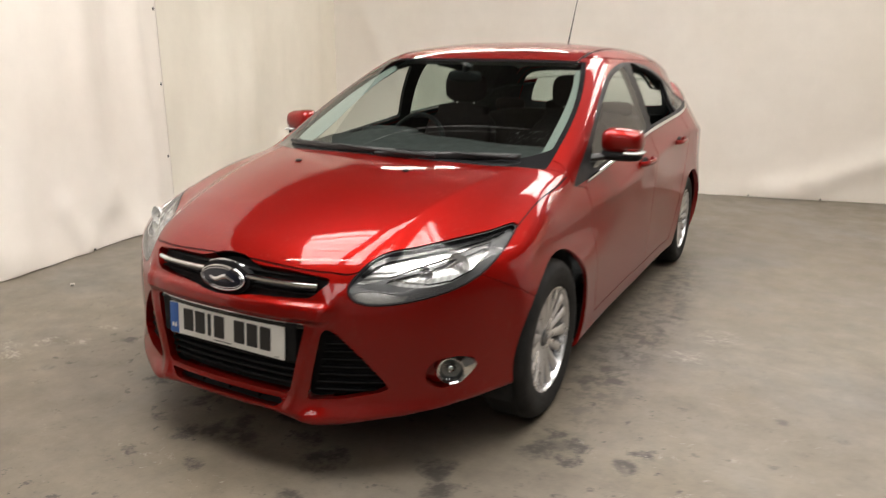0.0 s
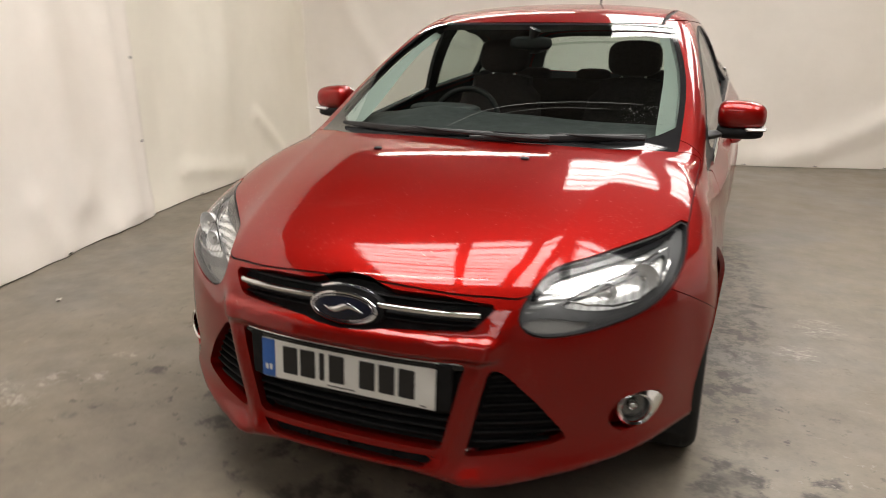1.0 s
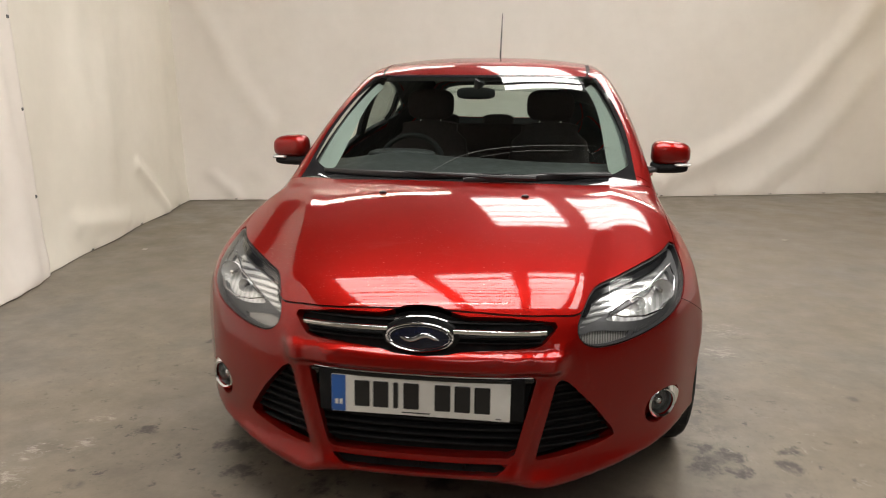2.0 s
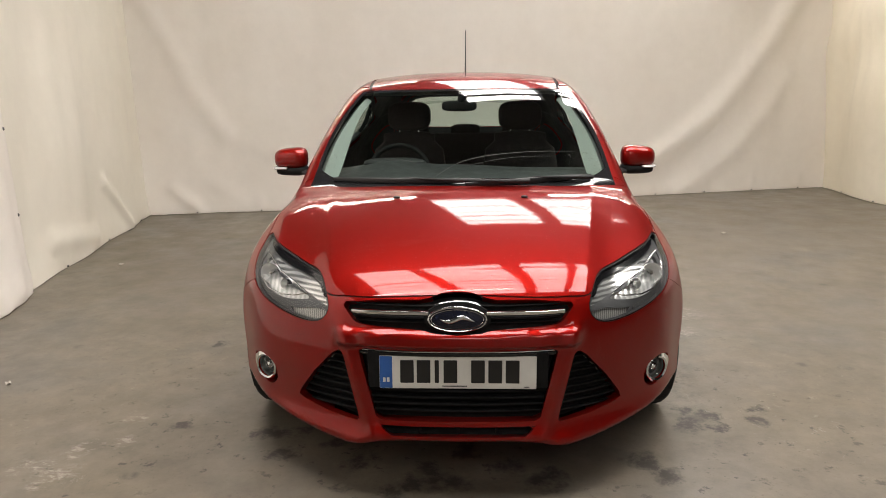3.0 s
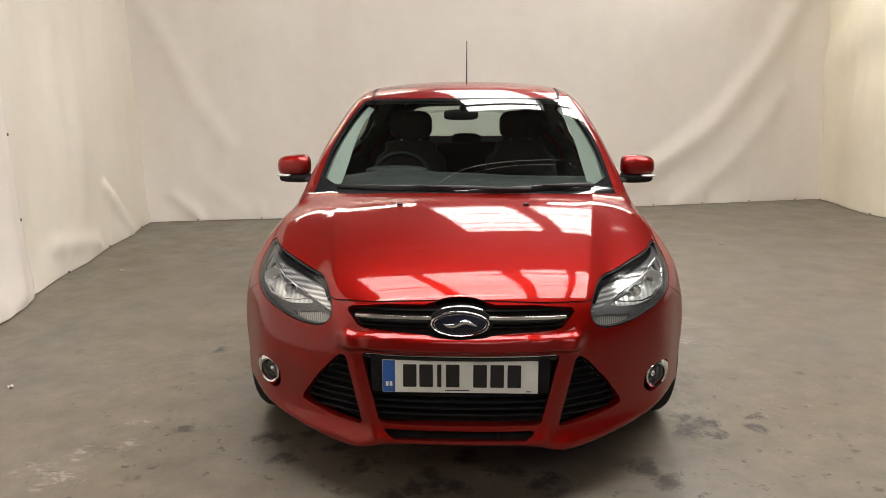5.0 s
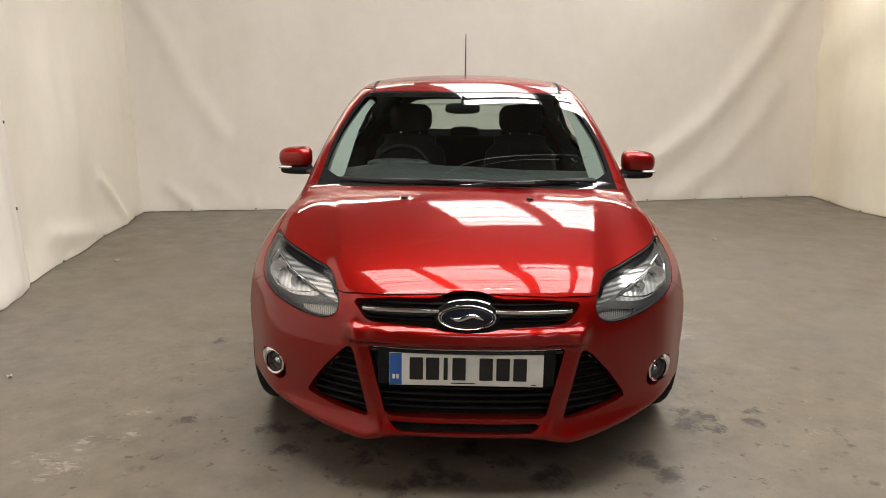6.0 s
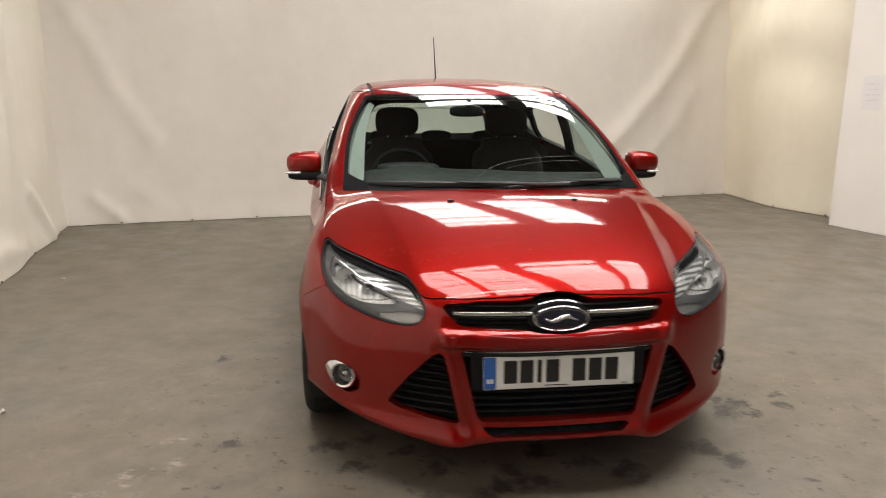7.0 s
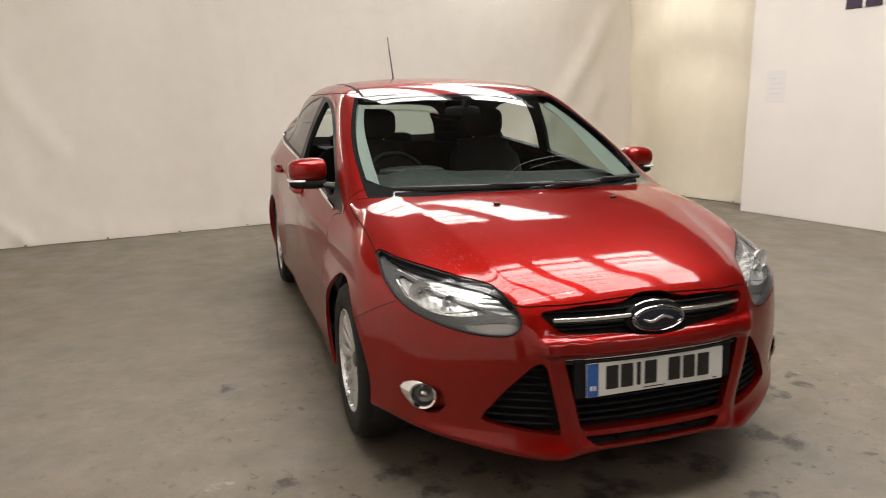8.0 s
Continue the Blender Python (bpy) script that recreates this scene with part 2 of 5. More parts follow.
ROOF = Curve((1.5, 1.245), (1.75, 1.340), (1.92, 1.395), (2.15, 1.443), (2.5, 1.480), (2.9, 1.486), (3.4, 1.460), (3.98, 1.380), (4.2, 1.34))
GLASS_Z = Curve((0.80, 0.840), (0.95, 0.808), (1.1, 0.768), (1.2, 0.731), (1.3, 0.684), (1.38, 0.638), (1.45, 0.590))
GLASS_Y = Curve((1.1, -0.02), (1.7, 0.0), (2.5, 0.028), (3.0, 0.030), (3.6, 0.0), (4.2, -0.10))
REAR_GLASS = Curve((0.8, 4.36), (1.0, 4.19), (1.2, 4.08), (1.38, 3.99))


def skin(p):
    """Below nought inside the car, above it outside; about metres near the surface."""
    a, y, z = np.abs(p[:, 0]), p[:, 1], p[:, 2]
    nose = NOSE(a)
    slope = (NOSE(a + 0.01) - NOSE(a - 0.01)) / 0.02
    bar = step(0.535, 0.555, z) * (1 - step(0.586, 0.609, z)) * (1 - step(0.37, 0.44, a)) * 0.018
    rib = np.exp(-((a - 0.300 - 0.30 * (z - 0.28)) / 0.028) ** 2) * step(0.20, 0.26, z) * (1 - step(0.58, 0.66, z)) * 0.013
    upright = 1 - 0.25 * step(0.5, 0.76, a) * step(0.55, 0.65, z)
    front = (nose + NOSE_Z(z) * upright - bar - rib - 0.012 * np.exp(-((a - 0.35) / 0.06) ** 2 - ((z - 0.205) / 0.03) ** 2) - y) / np.sqrt(1 + slope ** 2)
    s = y - nose + 0.14 * step(0.48, 0.80, a)
    crease = 0.405 + 0.185 * np.clip(y, 0.1, 1.2)
    fall = a - crease
    late = step(0.5, 1.0, y)
    drop = (0.27 - 0.09 * late) * (fall + np.sqrt(fall * fall + 0.007 ** 2)) / 2 - (0.5 - 0.2 * late) * np.maximum(fall - 0.05, 0) ** 2 + 0.010 * (a / 0.5) ** 2
    top = (z - BONNET(s) + drop) * 0.93
    zz = z - BELT(y) * step(0.62, 0.9, z)
    side = a - SIDE_Z(zz) - SIDE_Y(y) - 0.009 * np.exp(-((zz - 0.775) / 0.032) ** 2) * step(1.0, 1.7, y) + 0.05 * step(0.48, 0.74, z) * (1 - step(0.9, 1.9, y))
    side = side - (0.026 * np.exp(-((y - 0.86) / 0.26) ** 2) + 0.052 * np.exp(-((y - 3.58) / 0.45) ** 2)) * np.exp(-((z - 0.42) / 0.24) ** 2)
    rear = y - 4.352 + 0.30 * (a / 0.9) ** 3.5 + 0.25 * np.maximum(0.5 - z, 0) ** 2 + 0.10 * np.maximum(z - 0.75, 0)
    low = smax(side, top, 0.038)
    low = smax(low, front, 0.05)
    low = smax(smax(low, rear, 0.06), np.where(y < 0.60, CHIN(a), 0.17) - z, 0.03)
    screen = (SCREEN(z) + 0.46 * np.maximum(a, 1e-6) ** 2.2 - y) * 0.40
    roof = z - ROOF(y) + 0.034 * (a / 0.55) ** 2.4
    glass_side = (a - GLASS_Z(z) - GLASS_Y(y)) * 0.93
    hatch = (y - REAR_GLASS(z) + 0.20 * (a / 0.6) ** 2.5) * 0.85
    house = smax(smax(smax(screen, roof, 0.035), glass_side, 0.055), hatch, 0.05)
    house = smax(house, 0.7 - z, 0.05)
    return smin(low, house, 0.03)


def gradient(p, e=0.004):
    g = np.stack([skin(p + d) - skin(p - d) for d in np.eye(3) * e], 1)
    return g / np.maximum(np.linalg.norm(g, axis=1), 1e-9)[:, None], np.linalg.norm(g, axis=1) / (2 * e)


def surface_net(lo, hi, h):
    """Quads over the zero surface of the skin, on an even lattice, then drawn onto it."""
    ax = [np.arange(l, u + h, h) for l, u in zip(lo, hi)]
    shape = tuple(len(v) for v in ax)
    g = np.stack(np.meshgrid(*ax, indexing="ij"), -1).reshape(-1, 3)
    f = np.concatenate([skin(c) for c in np.array_split(g, 8)]).reshape(shape)
    neg = f < 0
    cell = np.zeros(tuple(n - 1 for n in shape), int)
    total, count = np.zeros(cell.shape + (3,)), np.zeros(cell.shape)
    corner = [(i, j, k) for i in (0, 1) for j in (0, 1) for k in (0, 1)]

    def at(arr, c):
        return arr[c[0]:arr.shape[0] - 1 + c[0], c[1]:arr.shape[1] - 1 + c[1], c[2]:arr.shape[2] - 1 + c[2]]

    base = np.stack(np.meshgrid(*[v[:-1] for v in ax], indexing="ij"), -1)
    for c in corner:
        for d in range(3):
            if c[d] == 0:
                e = tuple(1 if k == d else c[k] for k in range(3))
                fa, fb = at(f, c), at(f, e)
                cross = (fa < 0) != (fb < 0)
                t = np.where(cross, fa / np.where(cross, fa - fb, 1), 0)
                pt = np.array(c, float)[None, None, None] * h + base
                pt = pt + t[..., None] * np.eye(3)[d] * h
                total += np.where(cross[..., None], pt, 0)
                count += cross
    live = count > 0
    cell[live] = np.arange(live.sum())
    verts = total[live] / count[live][:, None]
    quads = []
    for d in range(3):
        u, w = [k for k in range(3) if k != d]
        sl0, sl1 = [slice(1, -1)] * 3, [slice(1, -1)] * 3
        sl0[d], sl1[d] = slice(0, -1), slice(1, None)
        na, nb = neg[tuple(sl0)], neg[tuple(sl1)]
        idx = np.argwhere(na != nb)
        inside_first = na[na != nb]
        off = np.array([1, 1, 1])
        off[d] = 0
        idx = idx + off
        ring = []
        for du, dw in ((0, 0), (1, 0), (1, 1), (0, 1)):
            q = idx.copy()
            q[:, u] -= du
            q[:, w] -= dw
            ring.append(cell[q[:, 0], q[:, 1], q[:, 2]])
        r = np.stack(ring, 1)
        flip = inside_first if d == 1 else ~inside_first
        r[flip] = r[flip][:, ::-1]
        quads.append(r)
    quads = np.concatenate(quads)
    for _ in range(4):
        n, size = gradient(verts)
        move = -skin(verts) / np.maximum(size, 0.3)
        verts = verts + n * np.clip(move, -0.6 * h, 0.6 * h)[:, None]
    return verts, quads


class Shell:
    """The skin cut into panels along drawn outlines."""

    def __init__(self, verts, quads):
        self.v, self.f = [tuple(p) for p in verts], [list(q) for q in quads]
        self.lab = ["body"] * len(self.f)
        self.pin()

    def pin(self):
        self.arr = np.array(self.v)

    def centres(self):
        return np.array([self.arr[q].mean(0) for q in self.f])

    def cut(self, g, name, frm=("body",), where=None):
        """Faces of the panels frm on the inner side of g (below nought) become the panel name; where: a test on centres."""
        self.pin()
        near = np.array([l in frm for l in self.lab])
        idx = np.nonzero(near)[0]
        if where is not None and len(idx):
            c = np.array([self.arr[self.f[i]].mean(0) for i in idx])
            idx = idx[where(c)]
        used = np.unique(np.concatenate([self.f[i] for i in idx])) if len(idx) else np.array([], int)
        val = np.full(len(self.v), 1e3)
        if len(used):
            val[used] = g(self.arr[used])
        made = {}
        for i in idx:
            q = self.f[i]
            s = [val[k] < 0 for k in q]
            if all(s):
                self.lab[i] = name
            elif any(s):
                ins, out = [], []
                for k, j in zip(q, q[1:] + q[:1]):
                    (ins if val[k] < 0 else out).append(k)
                    if (val[k] < 0) != (val[j] < 0):
                        key = (min(k, j), max(k, j))
                        if key not in made:
                            t = val[k] / (val[k] - val[j])
                            made[key] = len(self.v)
                            self.v.append(tuple(a + t * (b - a) for a, b in zip(self.v[k], self.v[j])))
                        ins.append(made[key])
                        out.append(made[key])
                old = self.lab[i]
                self.f[i], self.lab[i] = ins, name
                self.f.append(out)
                self.lab.append(old)
        self.pin()

    def panel(self, g, name, frm=("body",), where=None, gap=0.0022):
        """A panel with a shut line round it."""
        self.cut(lambda p: g(p) + gap, name, frm, where)
        self.cut(lambda p: g(p) - gap, "gap", frm, where)

    def take(self, name, where=None):
        """The vertices, faces and outward normals of a panel."""
        fs = [q for q, l in zip(self.f, self.lab) if l == name]
        if where is not None:
            fs = [q for q in fs if where(np.mean([self.v[k] for k in q], axis=0))]
        ids = sorted({k for q in fs for k in q})
        at = {k: i for i, k in enumerate(ids)}
        v = self.arr[ids]
        return v, [[at[k] for k in q] for q in fs], gradient(v)[0]


def outline(pts, smooth=True, n=8):
    """Signed distance to a closed outline, through pts as a round curve or with straight sides."""
    p = np.array(pts, float)
    if smooth:
        a, b, c, d = np.roll(p, 1, 0), p, np.roll(p, -1, 0), np.roll(p, -2, 0)
        t = (np.arange(n) / n)[None, :, None]
        p = 0.5 * (2 * b[:, None] + (c - a)[:, None] * t + (2 * a - 5 * b + 4 * c - d)[:, None] * t ** 2 + (3 * b - a - 3 * c + d)[:, None] * t ** 3)
        p = p.reshape(-1, 2)
    q = np.roll(p, -1, 0)

    def sd(x):
        d = np.full(len(x), 1e9)
        inside = np.zeros(len(x), bool)
        for a, b in zip(p, q):
            e, w = b - a, x - a
            t = np.clip((w @ e) / max(e @ e, 1e-12), 0, 1)
            d = np.minimum(d, np.hypot(*(w - t[:, None] * e).T))
            hit = (a[1] > x[:, 1]) != (b[1] > x[:, 1])
            inside ^= hit & (x[:, 0] < a[0] + (x[:, 1] - a[1]) * e[0] / (e[1] if abs(e[1]) > 1e-12 else 1e-12))
        return np.where(inside, -d, d)
    return sd


def front_chart(sd):
    return lambda p: sd(np.stack([np.abs(p[:, 0]), p[:, 2]], 1))


def side_chart(sd):
    return lambda p: sd(p[:, 1:3])


def top_chart(sd):
    return lambda p: sd(np.stack([np.abs(p[:, 0]), p[:, 1]], 1))


VERTS, QUADS = surface_net((-0.99, -0.06, 0.12), (0.99, 4.44, 1.54), 0.0172)
shell = Shell(VERTS, QUADS)

PILLAR = Curve((0.93, 0.716), (1.0, 0.712), (1.1, 0.702), (1.2, 0.674), (1.3, 0.626), (1.36, 0.588), (1.42, 0.54))
COWL = Curve((0, 0.945), (0.3, 0.967), (0.55, 1.04), (0.72, 1.14), even=True)
HEADER = Curve((0, 1.905), (0.3, 1.935), (0.58, 2.03), even=True)


def screen_edge(p):
    a = np.abs(p[:, 0])
    return np.maximum(np.maximum(a - PILLAR(p[:, 2]), p[:, 1] - HEADER(a)), COWL(a) - p[:, 1])


DLO = outline([(1.215, 0.862), (1.43, 0.982), (1.61, 1.090), (1.815, 1.208), (2.08, 1.314), (2.35, 1.364), (2.55, 1.374), (2.77, 1.371), (3.02, 1.348),
               (3.32, 1.285), (3.58, 1.200), (3.70, 1.115), (3.52, 1.075), (3.34, 1.057), (2.55, 1.003), (1.80, 0.918), (1.28, 0.860)])
WINDOW_FRONT = outline([(1.50, 0.905), (1.50, 0.975), (1.64, 1.075), (1.84, 1.190), (2.08, 1.288), (2.30, 1.335), (2.39, 1.346), (2.405, 1.33), (2.435, 1.18), (2.47, 1.03), (2.46, 1.012), (2.15, 0.975), (1.80, 0.936)])
WINDOW_REAR = outline([(2.56, 1.350), (2.77, 1.349), (3.00, 1.326), (3.22, 1.276), (3.25, 1.25), (3.285, 1.09), (3.28, 1.073), (3.00, 1.055), (2.60, 1.027), (2.58, 1.04)])
WINDOW_QUARTER = outline([(3.33, 1.235), (3.50, 1.190), (3.62, 1.135), (3.58, 1.108), (3.36, 1.083), (3.345, 1.10)])
REAR_WINDOW = outline([(0.0, 1.345), (0.36, 1.335), (0.50, 1.27), (0.56, 1.10), (0.50, 1.06), (0.0, 1.05), (-0.50, 1.06), (-0.56, 1.10), (-0.50, 1.27), (-0.36, 1.335)])
BONNET_LIP = Curve((0.0, 0.706), (0.2, 0.700), (0.32, 0.694), (0.40, 0.690), (0.45, 0.692), (0.50, 0.722), (0.57, 0.735), (0.66, 0.755), (0.73, 0.770), (0.80, 0.790), even=True)
HEADLIGHT = outline([(0.443, 0.650), (0.454, 0.690), (0.491, 0.738), (0.565, 0.752), (0.66, 0.774), (0.73, 0.789), (0.780, 0.802), (0.796, 0.772), (0.797, 0.722), (0.770, 0.672), (0.706, 0.633), (0.602, 0.604), (0.511, 0.598), (0.462, 0.615)])
GRILLE_TOP = outline([(0.0, 0.716), (0.05, 0.713), (0.09, 0.700), (0.125, 0.693), (0.25, 0.692), (0.39, 0.676), (0.382, 0.660), (0.352, 0.628), (0.335, 0.615), (0.15, 0.606), (0.11, 0.603), (0.08, 0.596), (0.0, 0.592),
                      (-0.08, 0.596), (-0.11, 0.603), (-0.15, 0.606), (-0.335, 0.615), (-0.352, 0.628), (-0.382, 0.660), (-0.39, 0.676), (-0.25, 0.692), (-0.125, 0.693), (-0.09, 0.700), (-0.05, 0.713)], False)
GRILLE_LOW = outline([(-0.333, 0.536), (0.333, 0.536), (0.325, 0.50), (0.276, 0.30), (0.262, 0.287), (-0.262, 0.287), (-0.276, 0.30), (-0.325, 0.50)], False)
SLOT_LOW = outline([(-0.262, 0.270), (0.262, 0.270), (0.250, 0.256), (0.225, 0.238), (-0.225, 0.238), (-0.250, 0.256)], False)
INTAKE = outline([(0.388, 0.522), (0.405, 0.520), (0.43, 0.503), (0.50, 0.425), (0.560, 0.340), (0.568, 0.318), (0.545, 0.306), (0.45, 0.287), (0.345, 0.277), (0.335, 0.283), (0.34, 0.305)], False)
FOG = outline([(0.664, 0.360), (0.676, 0.326), (0.712, 0.310), (0.746, 0.326), (0.768, 0.352), (0.781, 0.380), (0.782, 0.398), (0.768, 0.409), (0.735, 0.418), (0.695, 0.410), (0.672, 0.390)])
DOOR_FRONT = outline([(1.335, 0.84), (1.32, 0.70), (1.35, 0.45), (1.39, 0.275), (2.36, 0.275), (2.40, 0.60), (2.50, 1.0), (2.47, 1.39), (1.30, 1.39), (1.20, 0.868)], False)
DOOR_REAR = outline([(2.36, 0.275), (3.02, 0.275), (3.09, 0.42), (3.20, 0.60), (3.33, 0.74), (3.40, 0.95), (3.35, 1.08), (3.30, 1.39), (2.47, 1.39), (2.50, 1.0), (2.40, 0.60)], False)
TAILGATE = outline([(0.0, 1.40), (0.50, 1.39), (0.62, 1.25), (0.66, 1.0), (0.52, 0.80), (0.50, 0.62), (0.0, 0.60), (-0.50, 0.62), (-0.52, 0.80), (-0.66, 1.0), (-0.62, 1.25), (-0.50, 1.39)])
TAIL_LAMP = outline([(0.55, 0.82), (0.60, 0.98), (0.70, 1.08), (0.80, 1.02), (0.86, 0.90), (0.80, 0.80), (0.66, 0.76)])
# pieces inside a headlight
BROW = outline([(0.462, 0.690), (0.492, 0.732), (0.565, 0.747), (0.66, 0.768), (0.76, 0.793), (0.755, 0.780), (0.66, 0.756), (0.57, 0.736), (0.505, 0.720), (0.474, 0.684)])
WEDGE = outline([(0.455, 0.658), (0.472, 0.680), (0.506, 0.716), (0.57, 0.732), (0.66, 0.751), (0.735, 0.770), (0.66, 0.729), (0.58, 0.700), (0.50, 0.670)])
BAY_EDGE = [(0.535, 0.672), (0.58, 0.690), (0.66, 0.719), (0.725, 0.750), (0.752, 0.758), (0.762, 0.728), (0.748, 0.692), (0.705, 0.664), (0.65, 0.655), (0.585, 0.660)]
LAMP_BAY = outline(BAY_EDGE)
INDICATOR = outline([(0.458, 0.634), (0.49, 0.644), (0.53, 0.643), (0.58, 0.632), (0.64, 0.622), (0.602, 0.610), (0.515, 0.604), (0.470, 0.617)])

for wy in WHEEL_Y:
    shell.cut(lambda p: np.maximum(np.hypot(p[:, 1] - wy, p[:, 2] - WHEEL_Z - 0.008) - 0.3475, 0.56 - np.abs(p[:, 0])), "wheel_opening")
shell.cut(lambda p: np.maximum(p[:, 2] - 0.196, np.abs(p[:, 0]) - 0.855), "underbody")
shell.cut(lambda p: screen_edge(p), "frit", where=lambda c: c[:, 2] > 0.85)
shell.cut(lambda p: np.maximum(np.maximum(screen_edge(p) + 0.021, COWL(np.abs(p[:, 0])) + 0.085 + 2.0 * np.maximum(np.abs(p[:, 0]) - 0.58, 0) ** 1.5 - p[:, 1]), p[:, 1] - HEADER(np.abs(p[:, 0])) + 0.015), "windscreen", ("frit",))
IS_SIDE = lambda c: (np.abs(c[:, 0]) > 0.5) & (c[:, 1] > 1.1)
shell.cut(side_chart(DLO), "dlo", where=IS_SIDE)
shell.cut(side_chart(WINDOW_FRONT), "window_front", ("dlo",), IS_SIDE)
shell.cut(side_chart(WINDOW_REAR), "window_rear", ("dlo",), IS_SIDE)
shell.cut(side_chart(WINDOW_QUARTER), "window_quarter", ("dlo",), IS_SIDE)
IS_BACK = lambda c: c[:, 1] > 3.75
shell.panel(front_chart(TAILGATE), "tailgate", where=lambda c: c[:, 1] > 3.9)
shell.cut(front_chart(REAR_WINDOW), "rear_window", ("tailgate", "body", "gap"), IS_BACK)
shell.panel(front_chart(TAIL_LAMP), "tail_lamp", ("body", "tailgate"), lambda c: c[:, 1] > 3.9)
IS_NOSE = lambda c: (c[:, 1] < 1.0) & (c[:, 2] < 0.85)
shell.panel(front_chart(HEADLIGHT), "headlight", where=IS_NOSE, gap=0.002)
IS_FACE = lambda c: c[:, 1] < 0.5
shell.cut(front_chart(GRILLE_TOP), "grille_top", where=IS_FACE)
shell.cut(front_chart(GRILLE_LOW), "grille_low", where=IS_FACE)
shell.cut(front_chart(SLOT_LOW), "slot_low", where=IS_FACE)
shell.cut(front_chart(INTAKE), "intake", where=IS_FACE)
shell.cut(front_chart(FOG), "fog", where=lambda c: c[:, 1] < 0.6)


def bonnet_edge(p):
    a = np.abs(p[:, 0])
    return np.maximum(np.maximum(a - 0.792, BONNET_LIP(a) - p[:, 2]), p[:, 1] - COWL(a))


shell.panel(bonnet_edge, "bonnet", where=lambda c: (c[:, 2] > 0.62) & (c[:, 1] < 1.3))
shell.panel(side_chart(DOOR_FRONT), "door_front", where=lambda c: np.abs(c[:, 0]) > 0.55)
shell.panel(side_chart(DOOR_REAR), "door_rear", where=lambda c: np.abs(c[:, 0]) > 0.55)
# the bumper ends along a line from the headlight's outer corner to the wheel arch
shell.panel(lambda p: np.maximum(p[:, 1] - 0.70, p[:, 2] - 0.672 + 0.55 * (p[:, 1] - 0.42)), "front_bumper", where=lambda c: c[:, 1] < 0.9, gap=0.0012)
shell.panel(lambda p: np.maximum(3.72 - p[:, 1], p[:, 2] - 0.66), "rear_bumper", where=lambda c: c[:, 1] > 3.3)
shell.panel(lambda p: np.maximum(np.maximum(HEADER(np.abs(p[:, 0])) - p[:, 1], np.abs(p[:, 0]) - 0.545 - 0.02 * np.sin((p[:, 1] - 2) * 1.6)), p[:, 1] - 3.86), "roof_panel", where=lambda c: c[:, 2] > 1.3, gap=0.0105)
shell.cut(lambda p: np.maximum(p[:, 2] - 0.255, np.abs(p[:, 1] - 2.19) - 0.95), "sill", where=lambda c: np.abs(c[:, 0]) > 0.7)
shell.cut(lambda p: np.maximum(p[:, 1] - 1.35, np.maximum(0.73 - np.abs(p[:, 0]), 0.5 - p[:, 1])), "fender", where=lambda c: (c[:, 2] < 0.875) & (c[:, 1] < 1.36))

car = thing("car", "red metallic five-door hatchback parked on stained concrete, two windows lowered", "car")


LEFT, RIGHT = (lambda c: c[0] > 0), (lambda c: c[0] < 0)


def rimmed(v, q, n, depth):
    """Adds a wall from a panel's open edge inwards."""
    edges = {}
    for face in q:
        for a, b in zip(face, face[1:] + face[:1]):
            edges[a, b] = edges.get((a, b), 0) + 1
    open_edges = [e for e in edges if (e[1], e[0]) not in edges]
    ring = sorted({k for e in open_edges for k in e})
    at = {k: len(v) + i for i, k in enumerate(ring)}
    outer = {k: len(v) + len(ring) + i for i, k in enumerate(ring)}
    side = []
    for a, b in open_edges:
        side.append([outer[b], outer[a], at[a], at[b]])
    d = np.zeros((len(ring), 3))
    place = {k: i for i, k in enumerate(ring)}
    for a, b in open_edges:
        t = v[b] - v[a]
        o = np.cross(t, n[a])
        o = o / max(np.linalg.norm(o), 1e-9)
        d[place[a]] += o
        d[place[b]] += o
    d = d / np.maximum(np.linalg.norm(d, axis=1), 1e-9)[:, None]
    vv = np.concatenate([v, v[ring] - n[ring] * depth, v[ring]])
    nn = np.concatenate([n, d, d])
    return vv, q + side, nn


def panel_part(name, label_of, material, where=None, label="", sink=0.0, parent=None, rim=0.0):
    v, q, n = shell.take(name, where)
    v = v - n * sink
    if rim:
        v, q, n = rimmed(v, q, n, rim)
    return part_mesh(label_of, mesh_of(label_of, v, q, material, n), parent or car, label)


def face_y(x, z, lo=-0.1, hi=1.2):
    """How far back the nose lies at this place, looking straight at it."""
    for _ in range(40):
        m = (lo + hi) / 2
        if skin(np.array([[x, m, z]]))[0] < 0:
            hi = m
        else:
            lo = m
    return hi


def side_x(y, z):
    lo, hi = 0.3, 1.1
    for _ in range(40):
        m = (lo + hi) / 2
        if skin(np.array([[m, y, z]]))[0] < 0:
            lo = m
        else:
            hi = m
    return lo


